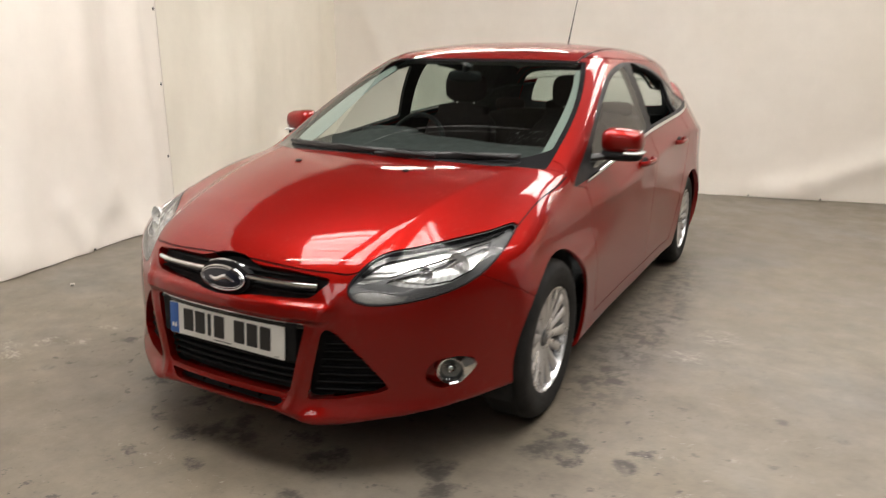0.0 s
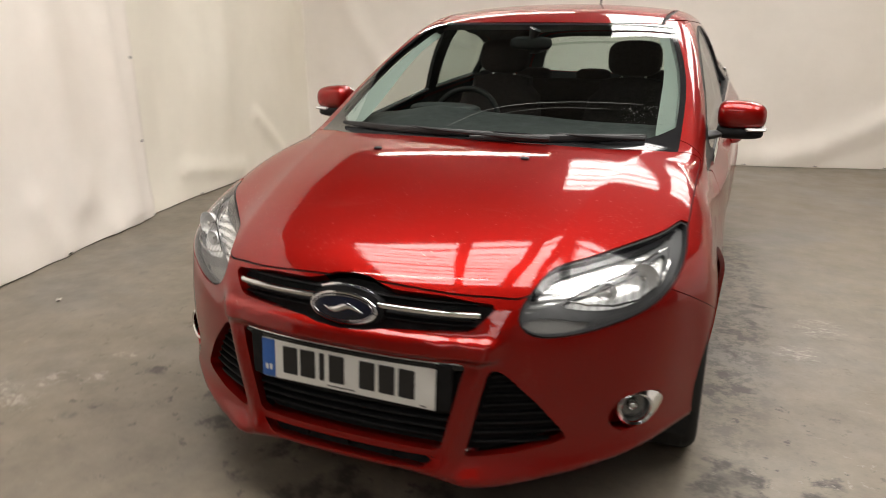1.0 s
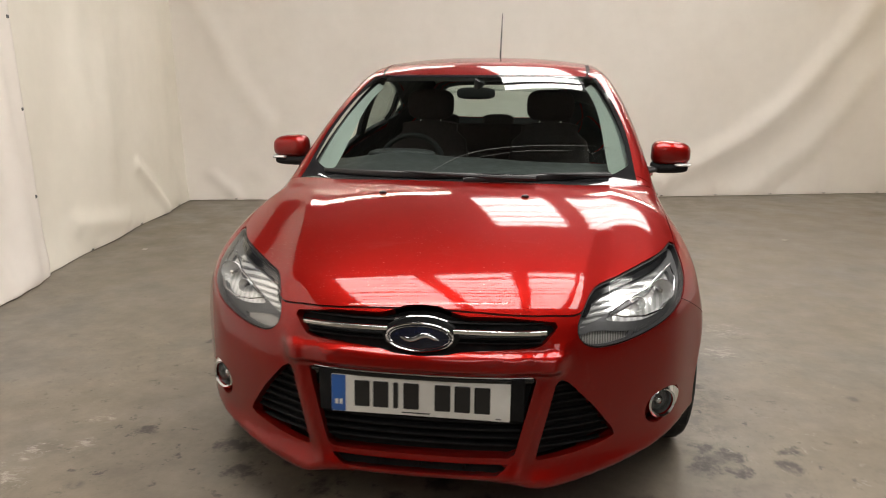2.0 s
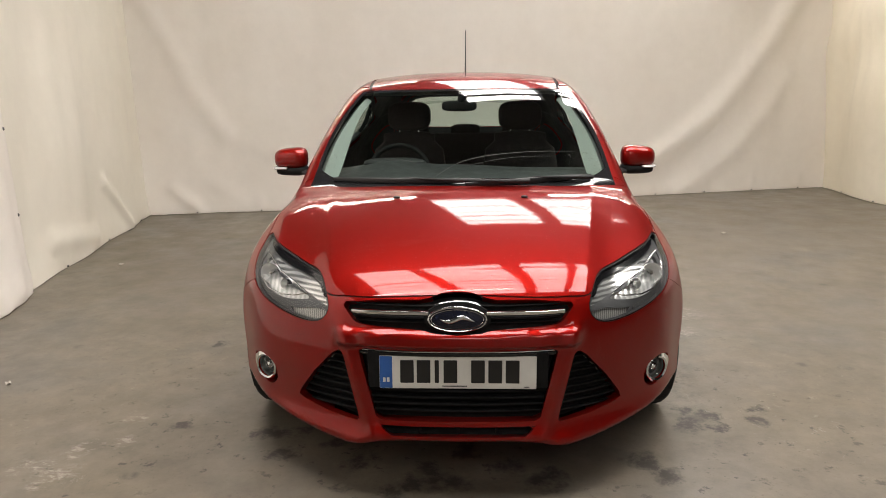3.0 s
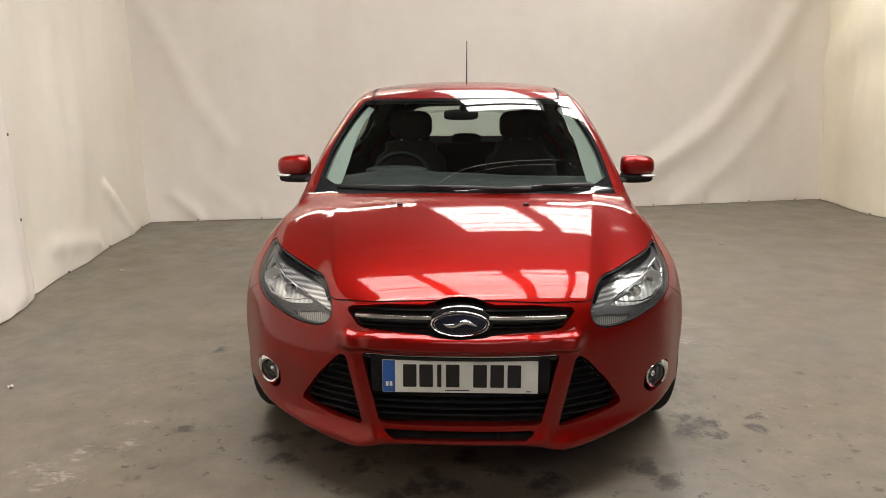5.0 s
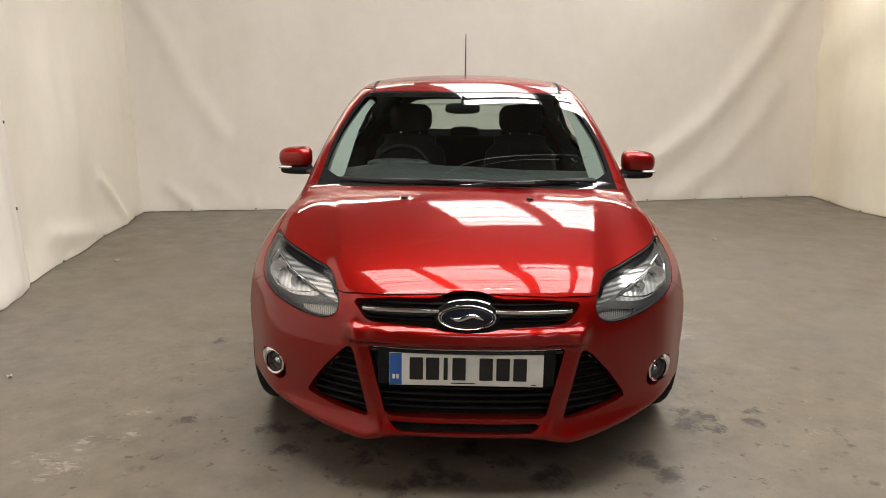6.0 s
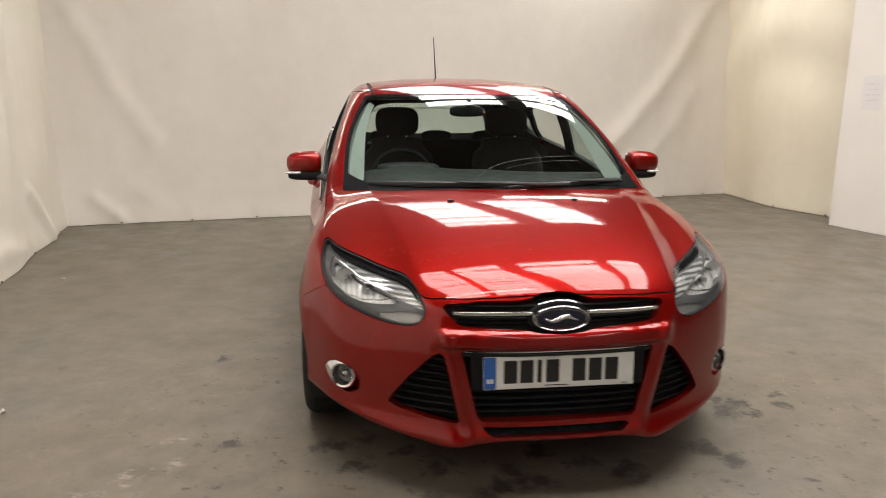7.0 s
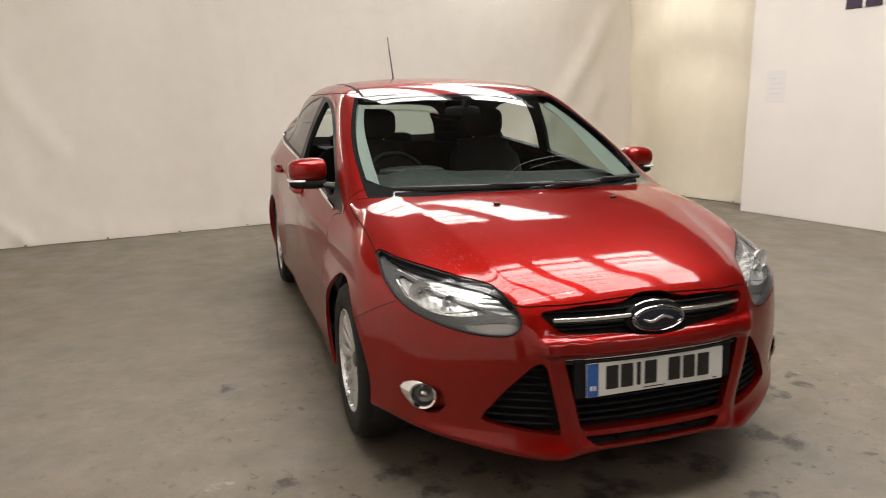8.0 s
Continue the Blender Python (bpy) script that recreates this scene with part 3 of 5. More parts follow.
def strip(points, high, deep, material, parent, name, label="", round_=0.3):
    """A bar with a rounded section along points that run across the car."""
    bm = bmesh.new()
    prof = [(math.cos(k * math.tau / 10), math.sin(k * math.tau / 10)) for k in range(10)]
    prof = [(math.copysign(abs(c) ** 0.6, c) * deep / 2, math.copysign(abs(t) ** 0.6, t) * high / 2) for c, t in prof]
    pts = [Vector(p) for p in points]
    rings = []
    for i, p in enumerate(pts):
        d = (pts[min(i + 1, len(pts) - 1)] - pts[max(i - 1, 0)]).normalized()
        side = d.cross(Vector((0, 0, 1))).normalized()
        up = side.cross(d)
        rings.append([bm.verts.new(p + side * a + up * b) for a, b in prof])
    for a, b in zip(rings, rings[1:]):
        for k in range(10):
            bm.faces.new((a[k], a[(k + 1) % 10], b[(k + 1) % 10], b[k]))
    bm.faces.new(rings[0])
    bm.faces.new(rings[-1][::-1])
    return part(name, bm, material, parent, label)


SATIN = plain("satin_grey_lamp_housing", (0.075, 0.075, 0.077), 0.45, 0.1, vary=0.12, scale=25)
BOWL = plain("bright_lamp_bowl", (0.85, 0.85, 0.84), 0.25, 0.35, vary=0.05, scale=60, relief=0.2)


def fluted(name, col, rough, metal, pitch, axis="X", low=0.86):
    """Moulded reflector with fine ribs."""
    def build(nt, b):
        sock(b, rough=rough, metal=metal)
        tc = nt.nodes.new("ShaderNodeTexCoord")
        w = nt.nodes.new("ShaderNodeTexWave")
        w.wave_type, w.bands_direction = "BANDS", axis
        w.inputs["Scale"].default_value, w.inputs["Distortion"].default_value, w.inputs["Detail"].default_value = pitch, 1.2, 2
        nt.links.new(tc.outputs["Object"], w.inputs["Vector"])
        nt.links.new(ramp(nt, w.outputs["Fac"], [(0.2, tuple(c * low for c in col)), (0.8, col)]), b.inputs["Base Color"])
        bump(nt, b, w.outputs["Fac"], 0.18, 0.003)
    return mat(name, build)


BAY = fluted("bright_fluted_reflector", (0.80, 0.80, 0.79), 0.20, 0.45, 16, low=0.72)
FOGBOWL = fluted("dim_fog_reflector", (0.26, 0.26, 0.255), 0.25, 0.6, 16, low=0.6)
AMBERCLEAR = fluted("ribbed_indicator_reflector", (0.50, 0.49, 0.47), 0.25, 0.5, 40, low=0.5)
REFLECTOR = fluted("bright_ribbed_chrome", (0.85, 0.85, 0.845), 0.12, 0.7, 24, "Z", 0.35)
TAILRED = plain("red_lamp_plastic", (0.30, 0.010, 0.010), 0.1, vary=0.1)
INDICATOR_WHITE = plain("clear_side_indicator", (0.50, 0.50, 0.49), 0.15, vary=0.05)

panel_part("body", "body_shell", RED, rim=0.03)
panel_part("gap", "panel_gap", GAP, sink=0.005)
for wy in WHEEL_Y:
    for sx in (1, -1):
        bm = bmesh.new()
        rows = []
        for a, r in ((0.855, 0.3490), (0.78, 0.352), (0.60, 0.352), (0.575, 0.33), (0.575, 0.05)):
            rows.append([bm.verts.new((sx * a, wy + r * math.cos(t), WHEEL_Z + 0.008 + r * math.sin(t))) for t in np.linspace(-0.42, math.pi + 0.42, 48)])
        for p, q in zip(rows, rows[1:]):
            for k in range(47):
                bm.faces.new((p[k], p[k + 1], q[k + 1], q[k]))
        part("wheel_arch_liner", bm, LINER, car)
panel_part("underbody", "underbody", LINER)
panel_part("frit", "windscreen_border", FRIT)
panel_part("windscreen", "windscreen", GLASS)
panel_part("rear_window", "rear_window", GLASS)
bonnet = panel_part("bonnet", "bonnet", RED, rim=0.010)
bumper = panel_part("front_bumper", "front_bumper", RED, rim=0.032)
panel_part("rear_bumper", "rear_bumper", RED, rim=0.03)
panel_part("tailgate", "tailgate", RED, rim=0.01)
panel_part("roof_panel", "roof", RED)
doors = {}
for side, w in (("left", LEFT), ("right", RIGHT)):
    panel_part("fender", "front_wing", RED, w, rim=0.016)
    panel_part("sill", "door_sill", RED, w)
    panel_part("tail_lamp", "tail_lamp", TAILRED, w)
    for which in ("front", "rear"):
        d = doors[side, which] = panel_part("door_" + which, which + "_door", RED, w, rim=0.010)
        if (side, which) not in (("left", "rear"), ("right", "front")):
            panel_part("window_" + which, "door_window", GLASS, w, parent=d)
    panel_part("window_quarter", "quarter_window", GLASS, w)
    panel_part("dlo", "window_surround", SURROUND, w, rim=0.02)

# ---- headlights
for side, w, sx in (("left", LEFT, 1), ("right", RIGHT, -1)):
    lamp = panel_part("headlight", "headlight", LENS, w, "clear headlight lens over chrome reflectors")
    v, q, n = shell.take("headlight", w)
    inner = Shell(v, q)
    inner.lab = ["bezel"] * len(inner.f)
    inner.cut(front_chart(BROW), "brow", ("bezel",))
    inner.cut(front_chart(WEDGE), "wedge", ("bezel",))
    inner.cut(front_chart(LAMP_BAY), "bay", ("bezel",))
    inner.cut(front_chart(INDICATOR), "indicator", ("bezel",))
    inner.cut(lambda p: HEADLIGHT(np.stack([np.abs(p[:, 0]), p[:, 2]], 1)) * -1 - 0.003, "seal", ("bezel", "brow"))
    for nm, name, material, sink, rim in (("bezel", "lamp_bezel", SATIN, 0.022, 0.06), ("brow", "lamp_brow", GLOSSBLACK, 0.014, 0.02), ("wedge", "chrome_wedge", REFLECTOR, 0.022, 0.03),
                                         ("bay", "lamp_bay", BAY, 0.034, 0.0), ("indicator", "indicator_reflector", AMBERCLEAR, 0.028, 0.03), ("seal", "lamp_seal", BLACK, 0.003, 0.02)):
        v, q, n = inner.take(nm)
        if len(q):
            v = v - n * sink
            if rim:
                v, q, n = rimmed(v, q, n, rim)
            part_mesh(name, mesh_of(name, v, q, material, n), lamp)
    # bright rim round the bay, a main bowl with its bulb cap, and a smaller side bowl
    edge = [(sx * a, face_y(a, z) + 0.020, z) for a, z in BAY_EDGE]
    part("bay_rim", tube_bm(edge, 0.0028, 6, closed=True), CHROME, lamp)
    for a, z, r in ((0.700, 0.707, 0.040), (0.622, 0.684, 0.024)):
        y = face_y(a, z) + 0.058
        bm = lathe_bm([(0.030, r), (0.026, r * 0.97), (0.012, r * 0.84), (0.003, r * 0.55), (0.0, 0.010)], 28)
        bmesh.ops.transform(bm, matrix=pose(sx * a, y, z, 0, 0, -90 + sx * 12), verts=bm.verts)
        part("lamp_reflector", bm, BOWL, lamp)
        bm = lathe_bm([(0.0, r * 0.24), (0.020, r * 0.24), (0.027, r * 0.17), (0.029, 0.0005)], 16)
        bmesh.ops.transform(bm, matrix=pose(sx * a, y, z, 0, 0, -90 + sx * 12), verts=bm.verts)
        part("bulb_cap", bm, CHROME, lamp)

# ---- grilles
def across(z, half, back, n=25):
    return [(x, face_y(x, z) + back, z) for x in np.linspace(-half, half, n)]


grille = panel_part("grille_top", "upper_grille", GRILLE, sink=0.035, parent=bumper, label="black upper grille with two chrome bars")
for sx in (1, -1):
    strip([(sx * x, face_y(x, 0.655) + 0.004, 0.656 - 0.012 * (x - 0.1)) for x in np.linspace(0.095, 0.352, 14)], 0.0145, 0.02, CHROME, grille, "chrome_bar", "polished chrome bar")
for z in (0.672, 0.634, 0.622):
    strip(across(z, 0.34, 0.026), 0.006, 0.02, GRILLE, grille, "grille_slat")


def oval(name, rx, rz, y0, y1, material, parent, bulge=0.0, rows=6):
    bm = bmesh.new()
    rings = []
    for j in range(rows + 1):
        s = 1 - j / rows * 0.999
        rings.append([bm.verts.new((rx * s * math.cos(k * math.tau / 48), y1 - bulge * (1 - s * s), rz * s * math.sin(k * math.tau / 48))) for k in range(48)])
    rings.insert(0, [bm.verts.new((rx * math.cos(k * math.tau / 48), y0, rz * math.sin(k * math.tau / 48))) for k in range(48)])
    for a, b in zip(rings, rings[1:]):
        for k in range(48):
            bm.faces.new((a[k], b[k], b[(k + 1) % 48], a[(k + 1) % 48]))
    return part(name, bm, material, parent)


badge = oval("badge_surround", 0.110, 0.054, 0.085, 0.054, GRILLE, bumper, 0.004)
badge.matrix_basis = pose(0, 0, 0.645, -8)
disc = oval("badge", 0.095, 0.040, 0.06, 0.040, BADGEBLUE, badge, 0.005)
bm = tube_bm([(0.0945 * math.cos(k * math.tau / 64), 0.041, 0.0400 * math.sin(k * math.tau / 64)) for k in range(64)], 0.0034, 8, closed=True)
part("badge_ring", bm, CHROME, badge, "chrome oval ring")
bm = tube_bm([(0.086 * math.cos(k * math.tau / 64), 0.0385, 0.0325 * math.sin(k * math.tau / 64)) for k in range(64)], 0.0012, 6, closed=True)
part("badge_ring", bm, CHROME, badge)
# a plain waving band stands for the emblem
wave = [(x, 0.0345 + x * x, 0.007 * math.sin(x * 66 + 0.4)) for x in np.linspace(-0.056, 0.056, 60)]
bm = tube_bm(wave, [0.0008 + 0.0062 * math.sin(math.pi * (k + 0.5) / 60) ** 0.5 for k in range(60)], 8, squash=(0.4, 1.0))
part("badge_emblem", bm, CHROME, badge, "silver waving emblem band")
bm = tube_bm([(x, 0.056 + 0.4 * x * x, 0.060 - 2.6 * x * x) for x in np.linspace(-0.075, 0.075, 16)], 0.0035, 8)
part("badge_brow", bm, CHROME, badge)

low_grille = panel_part("grille_low", "lower_grille", GRILLE, sink=0.055, parent=bumper, label="black slatted lower grille")
holder = box_bm(0.60, 0.030, 0.130, 0.008, 2, (0, 0.058, 0.462))
part("plate_holder", holder, GRILLE, low_grille)
strip(across(0.529, 0.322, 0.012), 0.005, 0.012, CHROME, low_grille, "chrome_line")
strip(across(0.519, 0.322, 0.020), 0.014, 0.03, GLOSSBLACK, low_grille, "grille_slat")
for z, h in ((0.385, 0.30), (0.360, 0.294), (0.336, 0.288), (0.312, 0.281)):
    strip(across(z, h, 0.040), 0.009, 0.026, GRILLE, low_grille, "grille_slat")
panel_part("slot_low", "chin_slot", GRILLE, sink=0.045, parent=bumper)
for x in (-0.13, 0.0, 0.13):
    part("slot_rib", box_bm(0.008, 0.02, 0.026, 0.002, 1, (x, face_y(x, 0.25) + 0.036, 0.25)), GRILLE, bumper)
for sx, w in ((1, LEFT), (-1, RIGHT)):
    intake = panel_part("intake", "side_intake", GRILLE, w, sink=0.055, parent=bumper, label="black slatted corner intake")
    for k in range(8):
        z = 0.302 + 0.027 * k
        xs = [x for x in np.linspace(0.33, 0.57, 120) if INTAKE(np.array([[x, z]]))[0] < 0.0]
        if len(xs) > 4:
            strip([(sx * x, face_y(x, z) + 0.040, z) for x in np.linspace(xs[0], xs[-1], 8)], 0.008, 0.020, GRILLE, intake, "grille_slat")

# ---- fog lamps
for sx, w in ((1, LEFT), (-1, RIGHT)):
    pocket = panel_part("fog", "fog_pocket", RED, w, sink=0.048, parent=bumper)
    cx, cz = 0.724, 0.366
    cy = face_y(cx, cz, -0.1, 0.5)
    fog = new("fog_lamp")
    fog.parent = bumper
    fog.matrix_basis = pose(sx * cx, cy + 0.012, cz, 0, 0, -90 + sx * 30)
    tagged(fog, "round fog lamp in a chrome bezel")
    part("fog_housing", lathe_bm([(-0.02, 0.044), (-0.008, 0.044), (-0.03, 0.036), (-0.035, 0.018), (-0.033, 0.0005)], 32), FOGBOWL, fog)
    part("fog_bulb", lathe_bm([(-0.03, 0.016), (-0.015, 0.015), (-0.008, 0.009), (-0.006, 0.0005)], 20), CHROME, fog)
    part("fog_lens", lathe_bm([(-0.010, 0.041), (-0.004, 0.033), (0.0, 0.018), (0.001, 0.0005)], 32), LENS, fog)
    bm = bmesh.new()
    ring = []
    for k in range(48):
        t = k * math.tau / 48
        out = max(0.0, math.cos(t - 0.35))
        wide = 0.046 + 0.005 + 0.038 * out ** 6
        # local y runs outwards along the bumper
        yy, zz = math.cos(t), math.sin(t)
        ring.append([bm.verts.new((0.004, sx * yy * 0.040, zz * 0.040)), bm.verts.new((0.008, sx * yy * 0.046, zz * 0.046)),
                     bm.verts.new((0.004 - 0.03 * out ** 6, sx * yy * wide, zz * min(wide, 0.060))), bm.verts.new((-0.022 - 0.03 * out ** 6, sx * yy * wide, zz * min(wide, 0.060)))])
    for a, b in zip(ring, ring[1:] + ring[:1]):
        for k in range(3):
            bm.faces.new((a[k], b[k], b[k + 1], a[k + 1]))
    part("fog_bezel", bm, CHROME, fog, "chrome teardrop bezel")

# ---- number plate: white with a blue band; its characters are plain bars
plate = new("number_plate")
plate.parent = car
plate.matrix_basis = pose(0, 0.037, 0.4575, -3)
tagged(plate, "white front number plate with blue band and black bars")
part("plate_panel", box_bm(0.520, 0.006, 0.113, 0.0028, 2), PLATEWHITE, plate)
part("plate_band", box_bm(0.043, 0.0072, 0.111, 0.003, 2, (-0.238, -0.0002, 0)), PLATEBLUE, plate)
for k in range(2):
    part("plate_mark", box_bm(0.009, 0.002, 0.016, 0.001, 1, (-0.244 + 0.013 * k, -0.0042, -0.026)), PLATEWHITE, plate)
for x, wd in ((-0.168, 0.045), (-0.113, 0.045), (-0.069, 0.014), (-0.024, 0.045), (0.067, 0.045), (0.124, 0.045), (0.181, 0.045)):
    part("plate_mark", box_bm(wd, 0.002, 0.078, 0.002, 1, (x, -0.0040, 0.003)), PLATEINK, plate)
part("plate_mark", box_bm(0.082, 0.002, 0.003, 0.0005, 1, (-0.01, -0.004, -0.047)), PLATEINK, plate)
part("plate_mark", box_bm(0.016, 0.002, 0.003, 0.0005, 1, (0.228, -0.004, -0.049)), PLATEINK, plate)


# ---- wheels
def torus_profile():
    return [(-0.095, 0.205), (-0.100, 0.240), (-0.097, 0.275), (-0.088, 0.298), (-0.070, 0.311), (-0.045, 0.3155), (0.0, 0.3165), (0.045, 0.3155), (0.070, 0.311),
            (0.088, 0.298), (0.0955, 0.285), (0.0965, 0.282), (0.0985, 0.270), (0.0985, 0.248), (0.0975, 0.245), (0.096, 0.225), (0.090, 0.208), (0.080, 0.203)]


def wheel(parent, m):
    wh = new("wheel")
    wh.parent = parent
    wh.matrix_basis = m
    tagged(wh, "silver multi-spoke alloy wheel with black tyre")
    bm = lathe_bm(torus_profile(), 72)
    tyre = part("tyre", bm, RUBBER, wh, angle=50)
    for x in (-0.055, -0.02, 0.02, 0.055):
        part("tread_groove", lathe_bm([(x - 0.004, 0.3158 - abs(x) * 0.06), (x - 0.003, 0.3172 - abs(x) * 0.06), (x + 0.003, 0.3172 - abs(x) * 0.06), (x + 0.004, 0.3158 - abs(x) * 0.06)], 72), LINER, tyre)
    rim = part("rim", lathe_bm([(0.086, 0.213), (0.090, 0.211), (0.090, 0.203), (0.080, 0.198), (0.060, 0.194), (-0.05, 0.188), (-0.09, 0.20)], 72), ALLOY, wh)
    n = 15
    for k in range(n):
        bm = bmesh.new()
        rows = [(0.045, 0.018, 0.062), (0.075, 0.0165, 0.066), (0.12, 0.0175, 0.072), (0.165, 0.0205, 0.078), (0.193, 0.0260, 0.080), (0.206, 0.032, 0.078)]
        rings = []
        for r, hw, x in rows:
            rings.append([bm.verts.new(p) for p in ((x - 0.030, -hw, r), (x - 0.006, -hw, r), (x, -hw * 0.55, r), (x, hw * 0.55, r), (x - 0.006, hw, r), (x - 0.030, hw, r))])
        for a, b in zip(rings, rings[1:]):
            for j in range(6):
                bm.faces.new((a[j], a[(j + 1) % 6], b[(j + 1) % 6], b[j]))
        bmesh.ops.transform(bm, matrix=Matrix.Rotation(k * math.tau / n, 4, "X"), verts=bm.verts)
        part("spoke", bm, ALLOY, rim)
    part("hub", lathe_bm([(0.02, 0.062), (0.058, 0.060), (0.064, 0.054), (0.060, 0.034), (0.056, 0.031)], 40), ALLOY, rim)
    part("centre_cap", lathe_bm([(0.050, 0.032), (0.064, 0.031), (0.067, 0.026), (0.068, 0.0005)], 32), SATIN, rim)
    for k in range(5):
        bm = lathe_bm([(0.05, 0.008), (0.061, 0.008), (0.061, 0.0005)], 10)
        bmesh.ops.transform(bm, matrix=Matrix.Rotation((k + 0.3) * math.tau / 5, 4, "X") @ Matrix.Translation((0.0005, 0, 0.045)), verts=bm.verts)
        part("wheel_nut", bm, BLACK, rim)
    part("brake_disc", lathe_bm([(0.012, 0.145), (0.022, 0.145), (0.022, 0.05)], 40), ALLOY, wh)
    part("wheel_inside", lathe_bm([(-0.01, 0.188), (-0.012, 0.0005)], 40), LINER, wh)
    return wh


for wy in WHEEL_Y:
    for sx in (1, -1):
        wheel(car, pose(sx * (0.788 if wy < 2 else 0.818), wy, WHEEL_Z, 0, 0, 0 if sx > 0 else 180))

# ---- mirrors, handles, trim, wipers, aerial
def blob(c, half, power=0.55, n=20, shape=None):
    """A rounded box; shape bends a point in the unit box."""
    bm = bmesh.new()
    bmesh.ops.create_uvsphere(bm, u_segments=n * 2, v_segments=n, radius=1.0)
    for v in bm.verts:
        p = [math.copysign(abs(t) ** power, t) for t in v.co]
        if shape:
            p = shape(p)
        v.co = Vector([a + h * t for a, h, t in zip(c, half, p)])
    return bm


def mirror_shape(p):
    x, y, z = p
    # the outer end is lower and rounder, the front swept back
    return (x, y + 0.25 * x + 0.2 * z * z, z * (1.0 - 0.16 * (x + 1) / 2) - 0.05 * x)


for sx in (1, -1):
    mir = new("door_mirror")
    mir.parent = car
    mir.matrix_basis = Matrix.Diagonal((sx, 1, 1, 1))
    tagged(mir, "red door mirror with black foot and clear indicator")
    part("mirror_cap", blob((0.914, 1.585, 1.024), (0.089, 0.062, 0.061), 0.6, 22, mirror_shape), RED, mir)
    part("mirror_base", blob((0.912, 1.592, 0.960), (0.087, 0.060, 0.030), 0.6, 14, mirror_shape), GRILLE, mir)
    part("mirror_indicator", blob((0.968, 1.590, 0.974), (0.042, 0.063, 0.010), 0.6, 12, mirror_shape), INDICATOR_WHITE, mir)
    part("mirror_glass", blob((0.916, 1.648, 1.02), (0.078, 0.006, 0.052), 0.5, 12), CHROME, mir)
    part("mirror_arm", tube_bm([(0.785, 1.53, 0.945), (0.83, 1.55, 0.952), (0.88, 1.575, 0.965)], [0.035, 0.028, 0.026], 14, squash=(1.0, 0.55)), BLACK, mir)
    # corner of the door ahead of the window
    for which, hy, hz in (("front", 2.215, 0.862), ("rear", 3.075, 0.905)):
        d = doors["left" if sx > 0 else "right", which]
        hx = side_x(hy, hz)
        pts = [(sx * (side_x(hy + t, hz + 0.012 * t) + 0.034 * (1 - (t / 0.115) ** 4)), hy + t, hz + 0.03 * t) for t in np.linspace(-0.115, 0.115, 14)]
        part("door_handle", tube_bm(pts, 0.014, 10, squash=(0.8, 1.0)), RED, d)
        # dark blob painted as the shade in the hollow behind the handle
        part("handle_shade", blob((sx * (hx - 0.004), hy - 0.02, hz), (0.010, 0.062, 0.026), 0.8, 12), GAP, d)
    belt = [(1.36, 0.864), (1.45, 0.874), (1.80, 0.916), (2.20, 0.962), (2.55, 1.000), (3.0, 1.032), (3.34, 1.054), (3.52, 1.072), (3.66, 1.096), (3.705, 1.125)]
    bc = Curve(*[(k, y) for k, (y, z) in enumerate(belt)])
    bz = Curve(*[(k, z) for k, (y, z) in enumerate(belt)])
    pts = []
    for t in np.linspace(0, len(belt) - 1, 60):
        y, z = float(bc(t)), float(bz(t))
        pts.append((sx * (side_x(y, z) + 0.002), y, z))
    part("chrome_belt_trim", tube_bm(pts, 0.0105, 8, squash=(0.7, 1.0)), CHROME, car)
    # washer jet on the bonnet
    part("washer_jet", blob((sx * 0.267, 0.772, 0.933), (0.014, 0.010, 0.006), 0.8, 10), BLACK, bonnet)


def screen_point(x, z, off=0.012):
    y = face_y(x, z, 0.8, 2.2)
    p = np.array([[x, y, z]])
    n = gradient(p)[0][0]
    return tuple(p[0] + n * off)


for name, xa, za, xb, zb, px in (("long", -0.60, 0.958, 0.09, 0.966, 0.30), ("short", 0.02, 0.955, 0.60, 0.966, 0.60)):
    wiper = new("wiper")
    wiper.parent = car
    tagged(wiper, "black windscreen wiper lying along the cowl")
    blade = [screen_point(xa + (xb - xa) * t, za + (zb - za) * t, 0.012) for t in np.linspace(0, 1, 14)]
    part("wiper_blade", tube_bm(blade, [0.004 + 0.007 * math.sin(math.pi * t) ** 0.5 for t in np.linspace(0.02, 0.98, 14)], 8, squash=(0.8, 1.3)), BLACK, wiper)
    xm = (xa + xb) / 2
    arm = [screen_point(px + (xm - px) * t, 0.952 + 0.012 * t, 0.024) for t in np.linspace(0, 1, 8)]
    part("wiper_arm", tube_bm(arm, [0.010, 0.010, 0.009, 0.008, 0.007, 0.006, 0.005, 0.004], 8), DARKTRIM, wiper)

# a streak left by the wiper, and dried drops low on the glass
SMEAR = plain("dried_smear", (0.13, 0.132, 0.13), 0.6)
ARC = Curve((-0.12, 0.985), (-0.03, 1.03), (0.08, 1.058), (0.22, 1.072), (0.38, 1.076), (0.56, 1.070))
part("glass_streak", tube_bm([screen_point(x, float(ARC(x)), 0.0008) for x in np.linspace(-0.12, 0.56, 30)], [0.0010 * math.sin(math.pi * t) ** 0.5 + 0.0002 for t in np.linspace(0.02, 0.98, 30)], 6), SMEAR, car)
ARC = Curve((0.05, 1.03), (0.2, 1.052), (0.45, 1.055))
part("glass_streak", tube_bm([screen_point(x, float(ARC(x)), 0.0008) for x in np.linspace(0.05, 0.45, 20)], 0.0006, 6), SMEAR, car)
rng = random.Random(7)
bm = bmesh.new()
